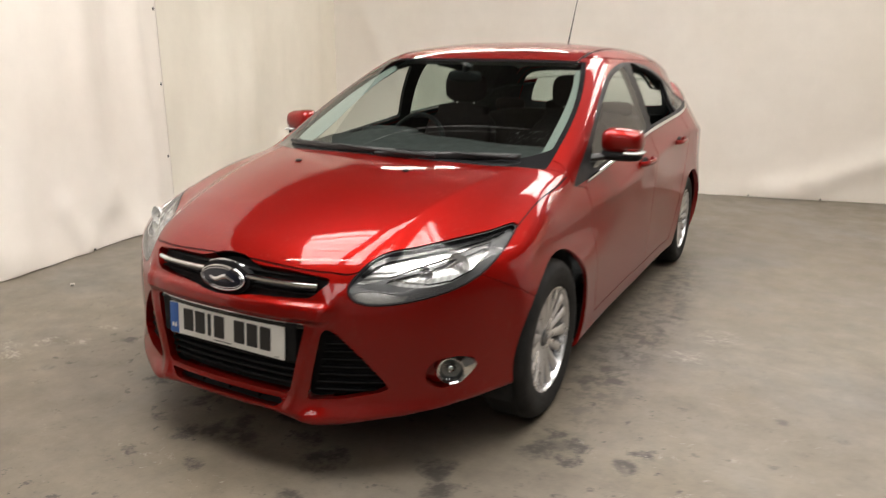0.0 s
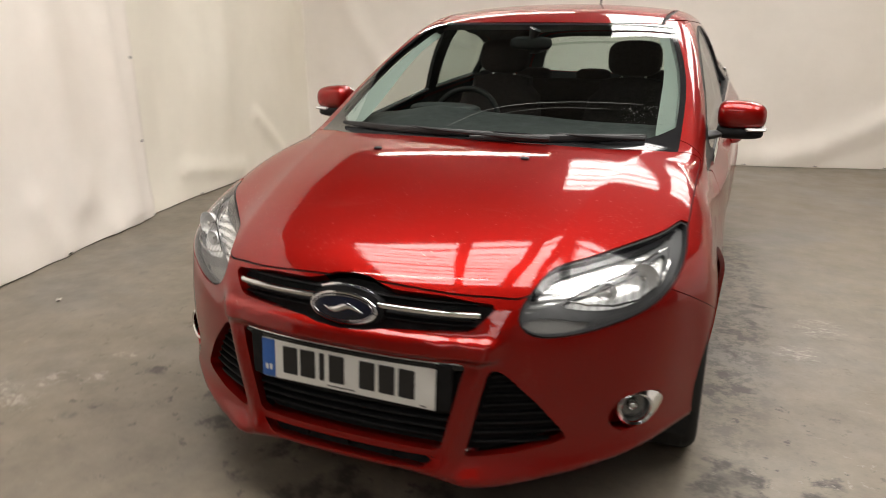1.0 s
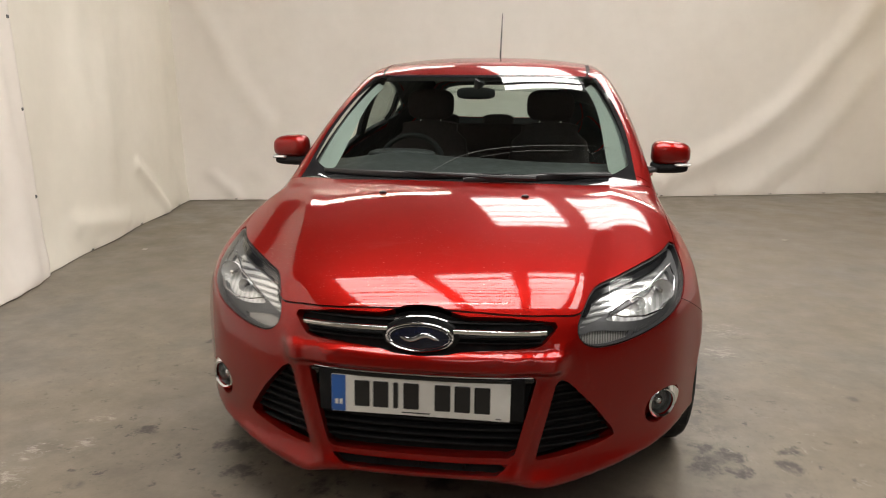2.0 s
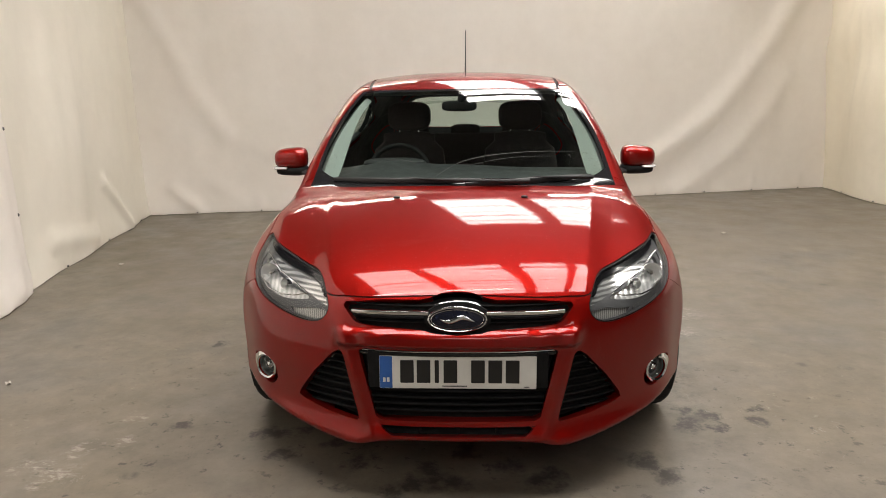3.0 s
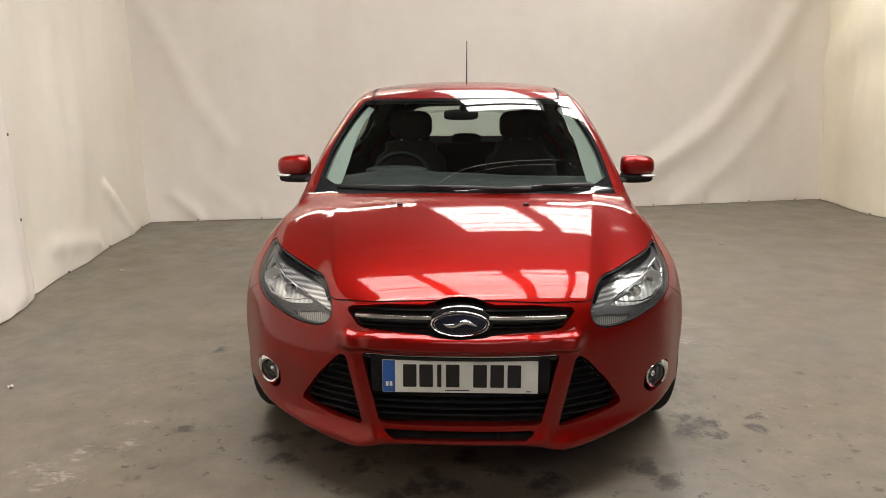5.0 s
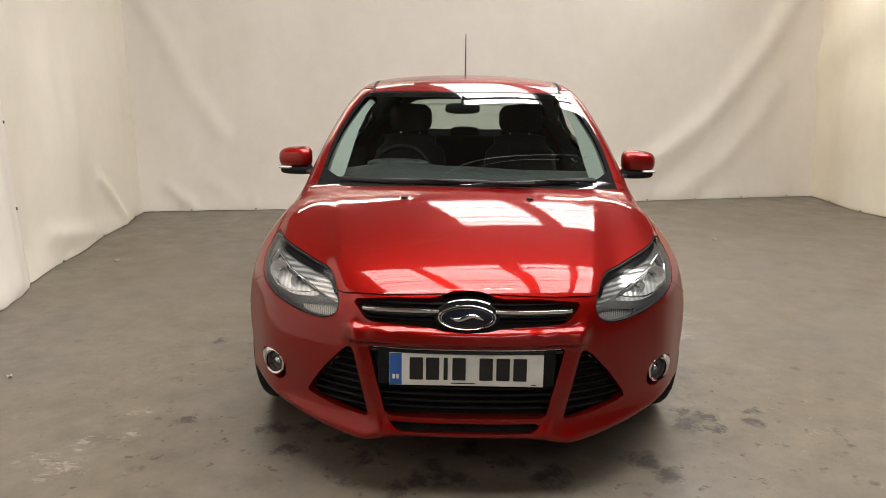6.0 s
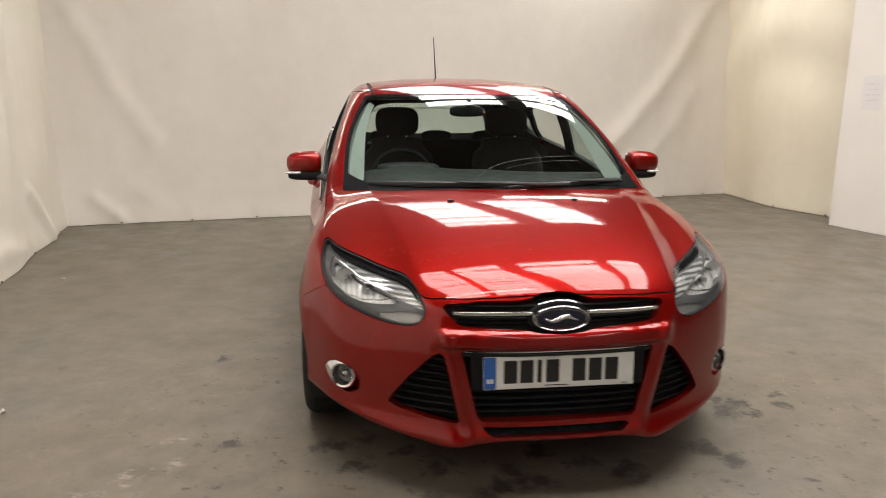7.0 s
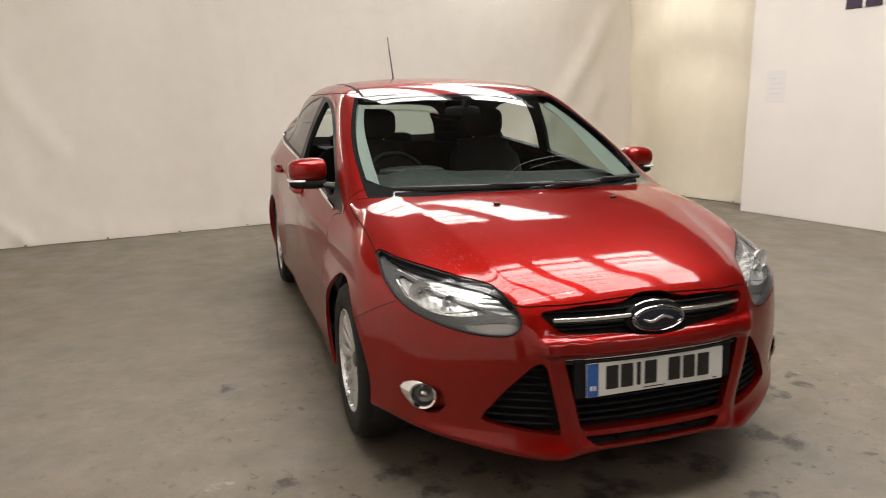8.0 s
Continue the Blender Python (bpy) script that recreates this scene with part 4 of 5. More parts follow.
for k in range(170):
    x, z = 0.60 + 0.11 * (rng.random() - 0.5) * 2, 1.035 + 0.03 * (rng.random() - 0.5) * 2
    if k > 110:
        x, z = -0.665 + 0.05 * rng.random(), 0.99 + 0.10 * rng.random()
    if abs(x) > PILLAR(z) - 0.02:
        continue
    c = screen_point(x, z, 0.001)
    r = 0.0010 + 0.0016 * rng.random() ** 2
    n0 = len(bm.verts)
    bmesh.ops.create_icosphere(bm, subdivisions=1, radius=r, matrix=Matrix.Translation(c))
tagged(part("dried_drops", bm, SMEAR, car), kind="stuff")

aerial = new("roof_aerial")
aerial.parent = car
tagged(aerial, "thin black roof aerial leaning back")
part("aerial_foot", blob((0, 3.46, 1.462), (0.020, 0.045, 0.016), 0.8, 12), BLACK, aerial)
part("aerial_rod", tube_bm([(0, 3.455, 1.465), (0, 3.50, 1.56), (0, 3.63, 1.83)], [0.007, 0.0055, 0.003], 8), BLACK, aerial)

# ---- cabin
def inner_skin(names, name, material, test, off=0.03):
    """Trim that follows the skin on its inner side, one piece for each side."""
    for nm in names:
        for w in (LEFT, RIGHT):
            v, q, n = shell.take(nm, lambda c: w(c) and test(c))
            if len(q):
                part_mesh(name, mesh_of(name, v - n * off, [f[::-1] for f in q], material, -n), car)


# pale trim of the screen pillars, seen through the glass
v, q, n = shell.take("windscreen")
inner = Shell(v, q)
inner.lab = ["screen"] * len(inner.f)
inner.cut(lambda p: -(np.abs(p[:, 0]) - PILLAR(p[:, 2]) + 0.076 - 0.030 * step(1.05, 1.36, p[:, 2]) - 0.03 * step(1.05, 0.95, p[:, 2])), "trim", ("screen",), lambda c: c[:, 2] > 0.985)
for w in (LEFT, RIGHT):
    v, q, n = inner.take("trim", w)
    depth = np.clip(PILLAR(v[:, 2]) - np.abs(v[:, 0]), 0, 0.2)[:, None]
    turned = n + np.stack([-np.sign(v[:, 0]) * 1.5, np.zeros(len(v)), np.zeros(len(v))], 1)
    turned = turned / np.linalg.norm(turned, axis=1)[:, None]
    v, q, n = rimmed(v - n * (0.012 + 0.9 * depth), q, turned, 0.03)
    part_mesh("pillar_trim", mesh_of("pillar_trim", v, q, PALETRIM, n), car)
v, q, n = shell.take("roof_panel")
part_mesh("headliner", mesh_of("headliner", v - n * 0.035, [f[::-1] for f in q], PALETRIM, -n), car)
inner_skin(("body",), "pillar_trim", PALETRIM, lambda c: 0.93 < c[2] < 1.52 and 1.05 < c[1] < 2.15 and abs(c[0]) > 0.3)
inner_skin(("dlo",), "pillar_trim", DARKTRIM, lambda c: c[1] > 1.4, 0.03)
inner_skin(("body",), "pillar_trim", DARKTRIM, lambda c: c[2] > 0.35 and c[1] >= 2.15 and not (c[1] > 3.1 and c[2] < 0.7), 0.03)
inner_skin(("door_front", "door_rear"), "door_card", DARKTRIM, lambda c: True, 0.05)
inner_skin(("tail_lamp",), "corner_trim", DARKTRIM, lambda c: True, 0.04)
inner_skin(("tailgate",), "tailgate_trim", DARKTRIM, lambda c: c[2] > 0.7, 0.04)


def loft(sections, closed=True):
    """Rings of equal length joined in order, with caps."""
    bm = bmesh.new()
    rings = [[bm.verts.new(p) for p in r] for r in sections]
    n = len(rings[0])
    for a, b in zip(rings, rings[1:]):
        for k in range(n):
            bm.faces.new((a[k], a[(k + 1) % n], b[(k + 1) % n], b[k]))
    bm.faces.new(rings[0])
    bm.faces.new(rings[-1][::-1])
    return bm


def dashboard():
    dash = new("dashboard")
    dash.parent = car
    tagged(dash, "dark grey dashboard under the windscreen")
    prof = [(1.03, 0.87), (1.16, 0.91), (1.35, 0.938), (1.55, 0.962), (1.66, 0.962), (1.71, 0.935), (1.72, 0.86), (1.68, 0.70), (1.60, 0.55), (1.1, 0.55)]
    secs = []
    for x in np.linspace(-0.70, 0.70, 29):
        hump = 0.045 * math.exp(-((x + 0.37) / 0.19) ** 2) + 0.015 * math.exp(-(x / 0.2) ** 2)
        back = 0.20 * abs(x) ** 2.2
        secs.append([(x, y + back * (1 if y < 1.3 else 0.4), z + (hump * max(0, min(1, (y - 1.2) / 0.3)) if z > 0.8 else 0) - 0.02 * abs(x) ** 3) for y, z in prof])
    part("dash_top", loft(secs), DASH, dash)
    part("instrument_hood", blob((-0.37, 1.665, 0.985), (0.17, 0.07, 0.030), 0.7, 14), DARKTRIM, dash)
    part("centre_screen", box_bm(0.20, 0.03, 0.09, 0.012, 2, (0.0, 1.70, 0.915), (-20, 0, 0)), GLOSSBLACK, dash)
    for x in (-0.64, 0.64):
        part("side_vent", blob((x, 1.67, 0.90), (0.05, 0.02, 0.045), 0.8, 10), BLACK, dash)
    wheel_ = new("steering_wheel")
    wheel_.parent = car
    wheel_.matrix_basis = pose(-0.378, 1.95, 0.895, 66)
    tagged(wheel_, "black steering wheel")
    part("steering_rim", tube_bm([(0.176 * math.cos(k * math.tau / 48), 0.176 * math.sin(k * math.tau / 48), 0) for k in range(48)], 0.0145, 10, closed=True), GRILLE, wheel_)
    part("airbag_hub", blob((0, -0.005, -0.02), (0.085, 0.065, 0.028), 0.7, 14), DARKTRIM, wheel_)
    for a in (0, 180, 270):
        c, t = math.cos(radians(a)), math.sin(radians(a))
        part("steering_spoke", tube_bm([(0.07 * c, 0.07 * t, -0.018), (0.175 * c, 0.175 * t, 0)], [0.022, 0.014], 8, squash=(1, 0.4)), DARKTRIM, wheel_)


def seat(x):
    st = new("front_seat")
    st.parent = car
    st.matrix_basis = pose(x, 2.30, 0)
    tagged(st, "dark cloth front seat with head restraint")
    part("seat_cushion", blob((0, -0.12, 0.52), (0.26, 0.27, 0.09), 0.6, 16), CLOTH, st)
    prof = []
    for t in np.linspace(0, 1, 12):
        z = 0.56 + 0.53 * t
        y = 0.10 + 0.17 * t
        hw = 0.255 - 0.055 * t ** 3 if t < 0.9 else 0.17
        ring = []
        for k in range(24):
            a = k * math.tau / 24
            cx, cy = math.cos(a), math.sin(a)
            px = math.copysign(abs(cx) ** 0.5, cx) * hw
            py = math.copysign(abs(cy) ** 0.7, cy) * (0.075 - 0.02 * t) + 0.0 - (0.035 * (abs(px) / hw) ** 3 if cy < 0 else 0)
            ring.append((px, y + py, z + 0.02 * (1 - (px / hw) ** 2) * t))
        prof.append(ring)
    part("seat_back", loft(prof), CLOTH, st)
    part("head_restraint", blob((0, 0.275, 1.205), (0.142, 0.05, 0.094), 0.6, 16), CLOTH, st)
    for sx in (-0.062, 0.062):
        part("restraint_post", tube_bm([(sx, 0.262, 1.06), (sx, 0.268, 1.15)], 0.0065, 8), CHROME, st)


dashboard()
seat(-0.365)
seat(0.365)
bench = new("rear_bench")
bench.parent = car
tagged(bench, "dark cloth rear bench with head restraints")
part("bench_cushion", blob((0, 3.05, 0.52), (0.64, 0.26, 0.09), 0.5, 16), CLOTH, bench)
bm = blob((0, 3.34, 0.80), (0.63, 0.07, 0.25), 0.5, 18, lambda p: (p[0], p[1] + 0.5 * p[2], p[2]))
part("bench_back", bm, CLOTH, bench)
for x in (-0.40, 0.0, 0.40):
    part("head_restraint", blob((x, 3.40, 1.065), (0.115, 0.04, 0.05), 0.6, 14), CLOTH, bench)
part("parcel_shelf", box_bm(1.05, 0.50, 0.03, 0.01, 2, (0, 3.72, 0.98)), DARKTRIM, car)
part("cabin_floor", box_bm(1.45, 2.9, 0.05, 0.01, 1, (0, 2.5, 0.30)), DARKTRIM, car)
part("load_floor_back", box_bm(1.2, 0.03, 0.7, 0.01, 1, (0, 4.12, 0.65)), DARKTRIM, car)
part("bulkhead", box_bm(1.40, 0.04, 0.62, 0.01, 1, (0, 1.30, 0.58)), DARKTRIM, car)
mirror_in = new("rear_view_mirror")
mirror_in.parent = car
tagged(mirror_in, "black interior mirror on the windscreen")
part("mirror_housing", blob((-0.022, 1.86, 1.284), (0.098, 0.022, 0.030), 0.6, 14), GRILLE, mirror_in)
part("mirror_stem", tube_bm([(0.0, 1.85, 1.345), (-0.02, 1.855, 1.30)], [0.030, 0.014], 10), BLACK, mirror_in)


# ---------------------------------------------------------------- the hall
def floor_mat(nt, b):
    """Worn concrete: cloudy wear, fine grit, oil spots thickest where cars stand, pale scuffs."""
    big = ramp(nt, noise_tex(nt, 0.55, 5, 0.55), [(0.3, (0.128, 0.107, 0.081)), (0.55, (0.150, 0.128, 0.099)), (0.75, (0.170, 0.146, 0.114))])
    big = mix(nt, big, (0.150, 0.124, 0.086), ramp(nt, noise_tex(nt, 0.8, 6, 0.6), [(0.45, 0.0), (0.62, 0.55)]))
    big = mix(nt, big, (0.112, 0.105, 0.094), ramp(nt, noise_tex(nt, 1.1, 6, 0.62), [(0.52, 0.0), (0.66, 0.55)]))
    fine = ramp(nt, noise_tex(nt, 7, 9, 0.74), [(0.34, 0.76), (0.66, 1.12)])
    col = mix(nt, big, fine, 1.0, "MULTIPLY")
    pits = ramp(nt, noise_tex(nt, 40, 5, 0.7), [(0.30, 0.70), (0.40, 1.0)])
    col = mix(nt, col, pits, 1.0, "MULTIPLY")
    patch = ramp(nt, noise_tex(nt, 1.4, 7, 0.7), [(0.52, 0.0), (0.66, 0.18)])
    col = mix(nt, col, (0.105, 0.092, 0.076), patch)
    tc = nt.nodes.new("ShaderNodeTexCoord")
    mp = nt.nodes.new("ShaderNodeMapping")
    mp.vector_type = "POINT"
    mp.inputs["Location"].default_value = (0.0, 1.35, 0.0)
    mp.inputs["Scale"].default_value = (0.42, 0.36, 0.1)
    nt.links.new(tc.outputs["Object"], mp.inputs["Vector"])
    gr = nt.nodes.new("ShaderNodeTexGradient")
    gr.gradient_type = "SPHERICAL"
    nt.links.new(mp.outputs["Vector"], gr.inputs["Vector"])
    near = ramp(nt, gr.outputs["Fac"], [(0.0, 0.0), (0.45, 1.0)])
    blots = ramp(nt, noise_tex(nt, 15, 7, 0.7), [(0.585, 0.0), (0.64, 0.8)])
    blots = mix(nt, blots, ramp(nt, noise_tex(nt, 1.8, 2), [(0.40, 0.0), (0.52, 1.0)]), 1.0, "MULTIPLY")
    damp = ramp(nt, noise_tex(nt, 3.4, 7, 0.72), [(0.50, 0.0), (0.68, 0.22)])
    oil = mix(nt, blots, near, 1.0, "MULTIPLY")
    # single stains and pale scrapes: x, y, size
    wob = nt.nodes.new("ShaderNodeTexNoise")
    wob.inputs["Scale"].default_value, wob.inputs["Detail"].default_value, wob.inputs["Roughness"].default_value = 8.0, 8, 0.70
    nt.links.new(tc.outputs["Object"], wob.inputs["Vector"])
    shift = nt.nodes.new("ShaderNodeVectorMath")
    shift.operation = "MULTIPLY_ADD"
    shift.inputs[1].default_value, shift.inputs[2].default_value = (0.26, 0.26, 0.0), (-0.13, -0.13, 0.0)
    nt.links.new(wob.outputs["Color"], shift.inputs[0])
    at = nt.nodes.new("ShaderNodeVectorMath")
    nt.links.new(tc.outputs["Object"], at.inputs[0])
    nt.links.new(shift.outputs[0], at.inputs[1])

    def marks(places):
        last = None
        for x, y, r in places:
            d = nt.nodes.new("ShaderNodeVectorMath")
            d.operation = "DISTANCE"
            d.inputs[1].default_value = (x, y - 4.0, 0.0)
            nt.links.new(at.outputs[0], d.inputs[0])
            m = nt.nodes.new("ShaderNodeMapRange")
            m.inputs["From Min"].default_value, m.inputs["From Max"].default_value = r * 1.30, r * 0.60
            nt.links.new(d.outputs["Value"], m.inputs["Value"])
            out = m.outputs[0]
            if last is not None:
                mx = nt.nodes.new("ShaderNodeMath")
                mx.operation = "MAXIMUM"
                nt.links.new(last, mx.inputs[0])
                nt.links.new(out, mx.inputs[1])
                out = mx.outputs[0]
            last = out
        return last

    drips = marks([(-0.11, 0.22, 0.055), (-0.05, 0.13, 0.075), (-0.24, 0.04, 0.05), (-0.05, -0.09, 0.04), (-0.32, -0.15, 0.035), (-0.42, 0.09, 0.04), (0.31, 0.12, 0.07), (0.34, 0.20, 0.05), (0.95, 0.60, 0.06), (1.05, 0.66, 0.05), (0.97, 0.71, 0.035), (1.06, 0.57, 0.03), (0.95, 1.24, 0.05), (1.03, 1.30, 0.05), (0.97, 1.37, 0.035),
                   (1.26, 0.64, 0.045), (0.37, -0.08, 0.05), (-1.19, 0.53, 0.04), (1.09, 2.04, 0.03), (-0.38, 0.26, 0.06), (-0.68, 0.31, 0.045), (-0.51, 0.41, 0.045), (-0.77, 0.50, 0.05), (-0.65, 0.53, 0.05), (0.75, 0.19, 0.055),
                   (0.18, 0.24, 0.06), (1.28, 0.75, 0.035), (0.69, 0.29, 0.06), (-0.15, 0.11, 0.05), (-0.83, 0.47, 0.04), (-1.36, 1.50, 0.04), (0.99, 1.62, 0.03), (1.08, 1.86, 0.03), (1.12, 2.3, 0.035), (0.02, 0.34, 0.05)])
    grainy = ramp(nt, noise_tex(nt, 13, 8, 0.72), [(0.38, 0.12), (0.52, 0.9)])
    oil = mix(nt, oil, mix(nt, drips, grainy, 1.0, "MULTIPLY"), 1.0, "LIGHTEN")
    col = mix(nt, col, (0.024, 0.021, 0.017), oil)
    # grime along the car's side, where wheels have rolled
    mp2 = nt.nodes.new("ShaderNodeMapping")
    mp2.inputs["Location"].default_value = (-0.98 / 0.24, 1.75 / 1.9, 0.0)
    mp2.inputs["Scale"].default_value = (1 / 0.24, 1 / 1.9, 0.1)
    nt.links.new(tc.outputs["Object"], mp2.inputs["Vector"])
    gr2 = nt.nodes.new("ShaderNodeTexGradient")
    gr2.gradient_type = "SPHERICAL"
    nt.links.new(mp2.outputs["Vector"], gr2.inputs["Vector"])
    track = mix(nt, ramp(nt, gr2.outputs["Fac"], [(0.0, 0.0), (0.5, 1.0)]), ramp(nt, noise_tex(nt, 13, 8, 0.76), [(0.46, 0.0), (0.57, 1.0)]), 1.0, "MULTIPLY")
    col = mix(nt, col, (0.050, 0.042, 0.033), track)
    pale = marks([(-1.49, 0.12, 0.08), (-1.50, 0.33, 0.06), (-1.40, 0.60, 0.05), (-1.36, 0.38, 0.05), (1.38, 2.08, 0.10), (1.27, 1.74, 0.08), (-1.6, 0.2, 0.06)])
    col = mix(nt, col, (0.34, 0.31, 0.27), mix(nt, pale, ramp(nt, noise_tex(nt, 16, 9, 0.8, stretch=(1.0, 2.0, 1.0)), [(0.50, 0.0), (0.57, 0.6)]), 1.0, "MULTIPLY"))
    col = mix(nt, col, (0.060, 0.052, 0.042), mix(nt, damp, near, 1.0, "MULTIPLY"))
    # grit: dark specks and pale crumbs thrown about, more in some patches than others
    for size, tone, much, seed in ((17, (0.050, 0.042, 0.034), 0.75, 1.3), (23, (0.30, 0.275, 0.235), 0.6, 0.8), (41, (0.075, 0.064, 0.052), 0.6, 2.1)):
        grit = nt.nodes.new("ShaderNodeTexVoronoi")
        grit.inputs["Scale"].default_value = size
        nt.links.new(at.outputs[0], grit.inputs["Vector"])
        specks = ramp(nt, grit.outputs["Distance"], [(0.07, 1.0), (0.17, 0.0)])
        where = ramp(nt, noise_tex(nt, seed, 5, 0.65), [(0.50, 0.0), (0.62, much)])
        col = mix(nt, col, tone, mix(nt, specks, where, 1.0, "MULTIPLY"))
    spots = nt.nodes.new("ShaderNodeTexVoronoi")
    spots.inputs["Scale"].default_value = 1.7
    nt.links.new(tc.outputs["Object"], spots.inputs["Vector"])
    dots = ramp(nt, spots.outputs["Distance"], [(0.03, 0.8), (0.065, 0.0)])
    col = mix(nt, col, (0.045, 0.037, 0.030), mix(nt, dots, ramp(nt, noise_tex(nt, 20, 3), [(0.4, 0.2), (0.55, 1.0)]), 1.0, "MULTIPLY"))
    scuff = ramp(nt, noise_tex(nt, 5.0, 9, 0.75, stretch=(1.0, 2.2, 1.0)), [(0.62, 0.0), (0.74, 0.32)])
    scuff = mix(nt, scuff, ramp(nt, noise_tex(nt, 0.9, 2), [(0.48, 0.0), (0.60, 1.0)]), 1.0, "MULTIPLY")
    col = mix(nt, col, (0.36, 0.33, 0.29), scuff)
    nt.links.new(col, b.inputs["Base Color"])
    sock(b, rough=0.6)
    nt.links.new(mix(nt, ramp(nt, noise_tex(nt, 3, 5), [(0.3, 0.36), (0.7, 0.58)]), 0.55, oil), b.inputs["Roughness"])
    bump(nt, b, noise_tex(nt, 40, 6), 0.12, 0.004)


CONCRETE = mat("worn_concrete", floor_mat)


def cloth_of(name, low, high):
    def build(nt, b):
        col = ramp(nt, noise_tex(nt, 0.7, 5), [(0.3, low), (0.7, high)])
        col = mix(nt, col, ramp(nt, noise_tex(nt, 6, 6), [(0.35, 0.98), (0.65, 1.01)]), 1.0, "MULTIPLY")
        grime = ramp(nt, noise_tex(nt, 11, 7, 0.7), [(0.66, 0.0), (0.76, 0.10)])
        col = mix(nt, col, (0.50, 0.45, 0.37), grime)
        nt.links.new(col, b.inputs["Base Color"])
        sock(b, rough=0.62)
        bump(nt, b, noise_tex(nt, 3, 3), 0.10, 0.03)
    return mat(name, build)


CLOTHWALL = cloth_of("cream_tarpaulin", (0.745, 0.692, 0.625), (0.805, 0.763, 0.707))
IVORY = cloth_of("ivory_tarpaulin", (0.715, 0.670, 0.575), (0.770, 0.735, 0.645))
# cream cloth again, the right corner's yellow light put into its colour
YELLOWLIT = cloth_of("yellow_lit_tarpaulin", (0.74, 0.67, 0.53), (0.79, 0.73, 0.60))
ROOFING = plain("roof_sheeting", (0.055, 0.053, 0.050), 0.8, vary=0.1, scale=2)
STEEL = plain("painted_steel", (0.10, 0.10, 0.10), 0.5, vary=0.15, scale=5)

bm = bmesh.new()
bmesh.ops.create_grid(bm, x_segments=2, y_segments=2, size=16)
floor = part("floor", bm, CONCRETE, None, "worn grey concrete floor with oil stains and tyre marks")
tagged(floor, category="floor", kind="structure")
floor.location = (0, 4, 0)


def near_line(s, z, line):
    """Distance of points (s, z) from a line through a few points."""
    d = np.full(s.shape, 1e9)
    for (a, b), (c, e) in zip(line, line[1:]):
        ux, uz = c - a, e - b
        t = np.clip(((s - a) * ux + (z - b) * uz) / (ux * ux + uz * uz), 0, 1)
        d = np.minimum(d, np.hypot(s - a - t * ux, z - b - t * uz))
    return d


def curtain(name, pts, height, label, folds=0.03, seed=0, creases=(), pegs=0.9, lean=(0, 0), swag=0.0, hem=0.003, cloth=None, taper=False):
    """A hanging sheet along a line on the floor: upright folds, drawn creases, a loose hem pegged to the floor."""
    pts = [Vector((*p, 0)) for p in pts]
    run = [0.0]
    for a, b in zip(pts, pts[1:]):
        run.append(run[-1] + (b - a).length)
    cx, cy = Curve(*zip(run, [p.x for p in pts])), Curve(*zip(run, [p.y for p in pts]))
    n, m = int(run[-1] / 0.025) + 2, 110
    s1 = np.linspace(0, run[-1], n)
    px, py = cx(s1), cy(s1)
    tx, ty = np.gradient(px, s1), np.gradient(py, s1)
    nx, ny = ty / np.hypot(tx, ty), -tx / np.hypot(tx, ty)
    z1 = height * np.linspace(0, 1, m + 1) ** 1.35
    S, Z = np.meshgrid(s1, z1)
    D = np.zeros_like(S)
    for j in range(m + 1):
        for i in range(n):
            s, z = s1[i], z1[j]
            bend = s + 0.10 * z * math.sin(s * 0.7 + seed)
            f1 = noise.noise(Vector((bend * 1.1, z * 0.18, seed)))
            f2 = noise.noise(Vector((bend * 3.2, z * 0.5, seed + 9)))
            f3 = noise.noise(Vector((bend * 8.0, z * 3.0, seed + 17)))
            D[j, i] = folds * (1.7 * f1 + 0.45 * f2 + 0.05 * f3)
    D *= np.clip(np.minimum(S, run[-1] - S) / 0.6, 0, 1) ** 0.7 if taper else 1.0
    D *= 0.4 + 0.6 * np.clip(Z / 0.9, 0, 1)
    # the hem bellies between its pegs and puckers at each
    peg = np.cos(S / pegs * math.tau)
    D += 0.022 * np.exp(-(Z / 0.16) ** 2) * (0.5 - 0.5 * peg) + 0.012 * np.exp(-((Z - 0.10) / 0.10) ** 2) * np.clip(peg, 0, 1) ** 6
    if swag:
        q = (S / run[-1] - 0.5) * 2
        D += swag * np.sin(5.5 * (Z - 0.9 * (1 - q * q)) / 1.0) * np.exp(-((Z - 2.3) / 0.9) ** 2)
    for line, wide, high in creases:
        d = near_line(S, Z, line)
        D += high * 0.8 * np.exp(-(d / (wide * 1.5)) ** 2)
    verts = [(px[i] + nx[i] * D[j, i] + lean[0] * z1[j], py[i] + ny[i] * D[j, i] + lean[1] * z1[j],
              z1[j] + hem + (0.006 * (0.5 - 0.5 * peg[0, i]) if j == 0 else 0)) for j in range(m + 1) for i in range(n)]
    faces = [(j * n + i, j * n + i + 1, (j + 1) * n + i + 1, (j + 1) * n + i) for j in range(m) for i in range(n - 1)]
    ob = new(name, mesh_of(name, verts, faces, cloth or CLOTHWALL))
    mod = ob.modifiers.new("thickness", "SOLIDIFY")
    mod.thickness = 0.004
    tagged(ob, label, "curtain", kind="structure")
    k = 1
    while k * pegs < run[-1] - 0.05:
        i = int(np.argmin(np.abs(s1 - k * pegs)))
        bm = box_bm(0.018, 0.010, 0.014, 0.004, 2, (0, 0, 0.018))
        clip = part("hem_clip", bm, BLACK, ob)
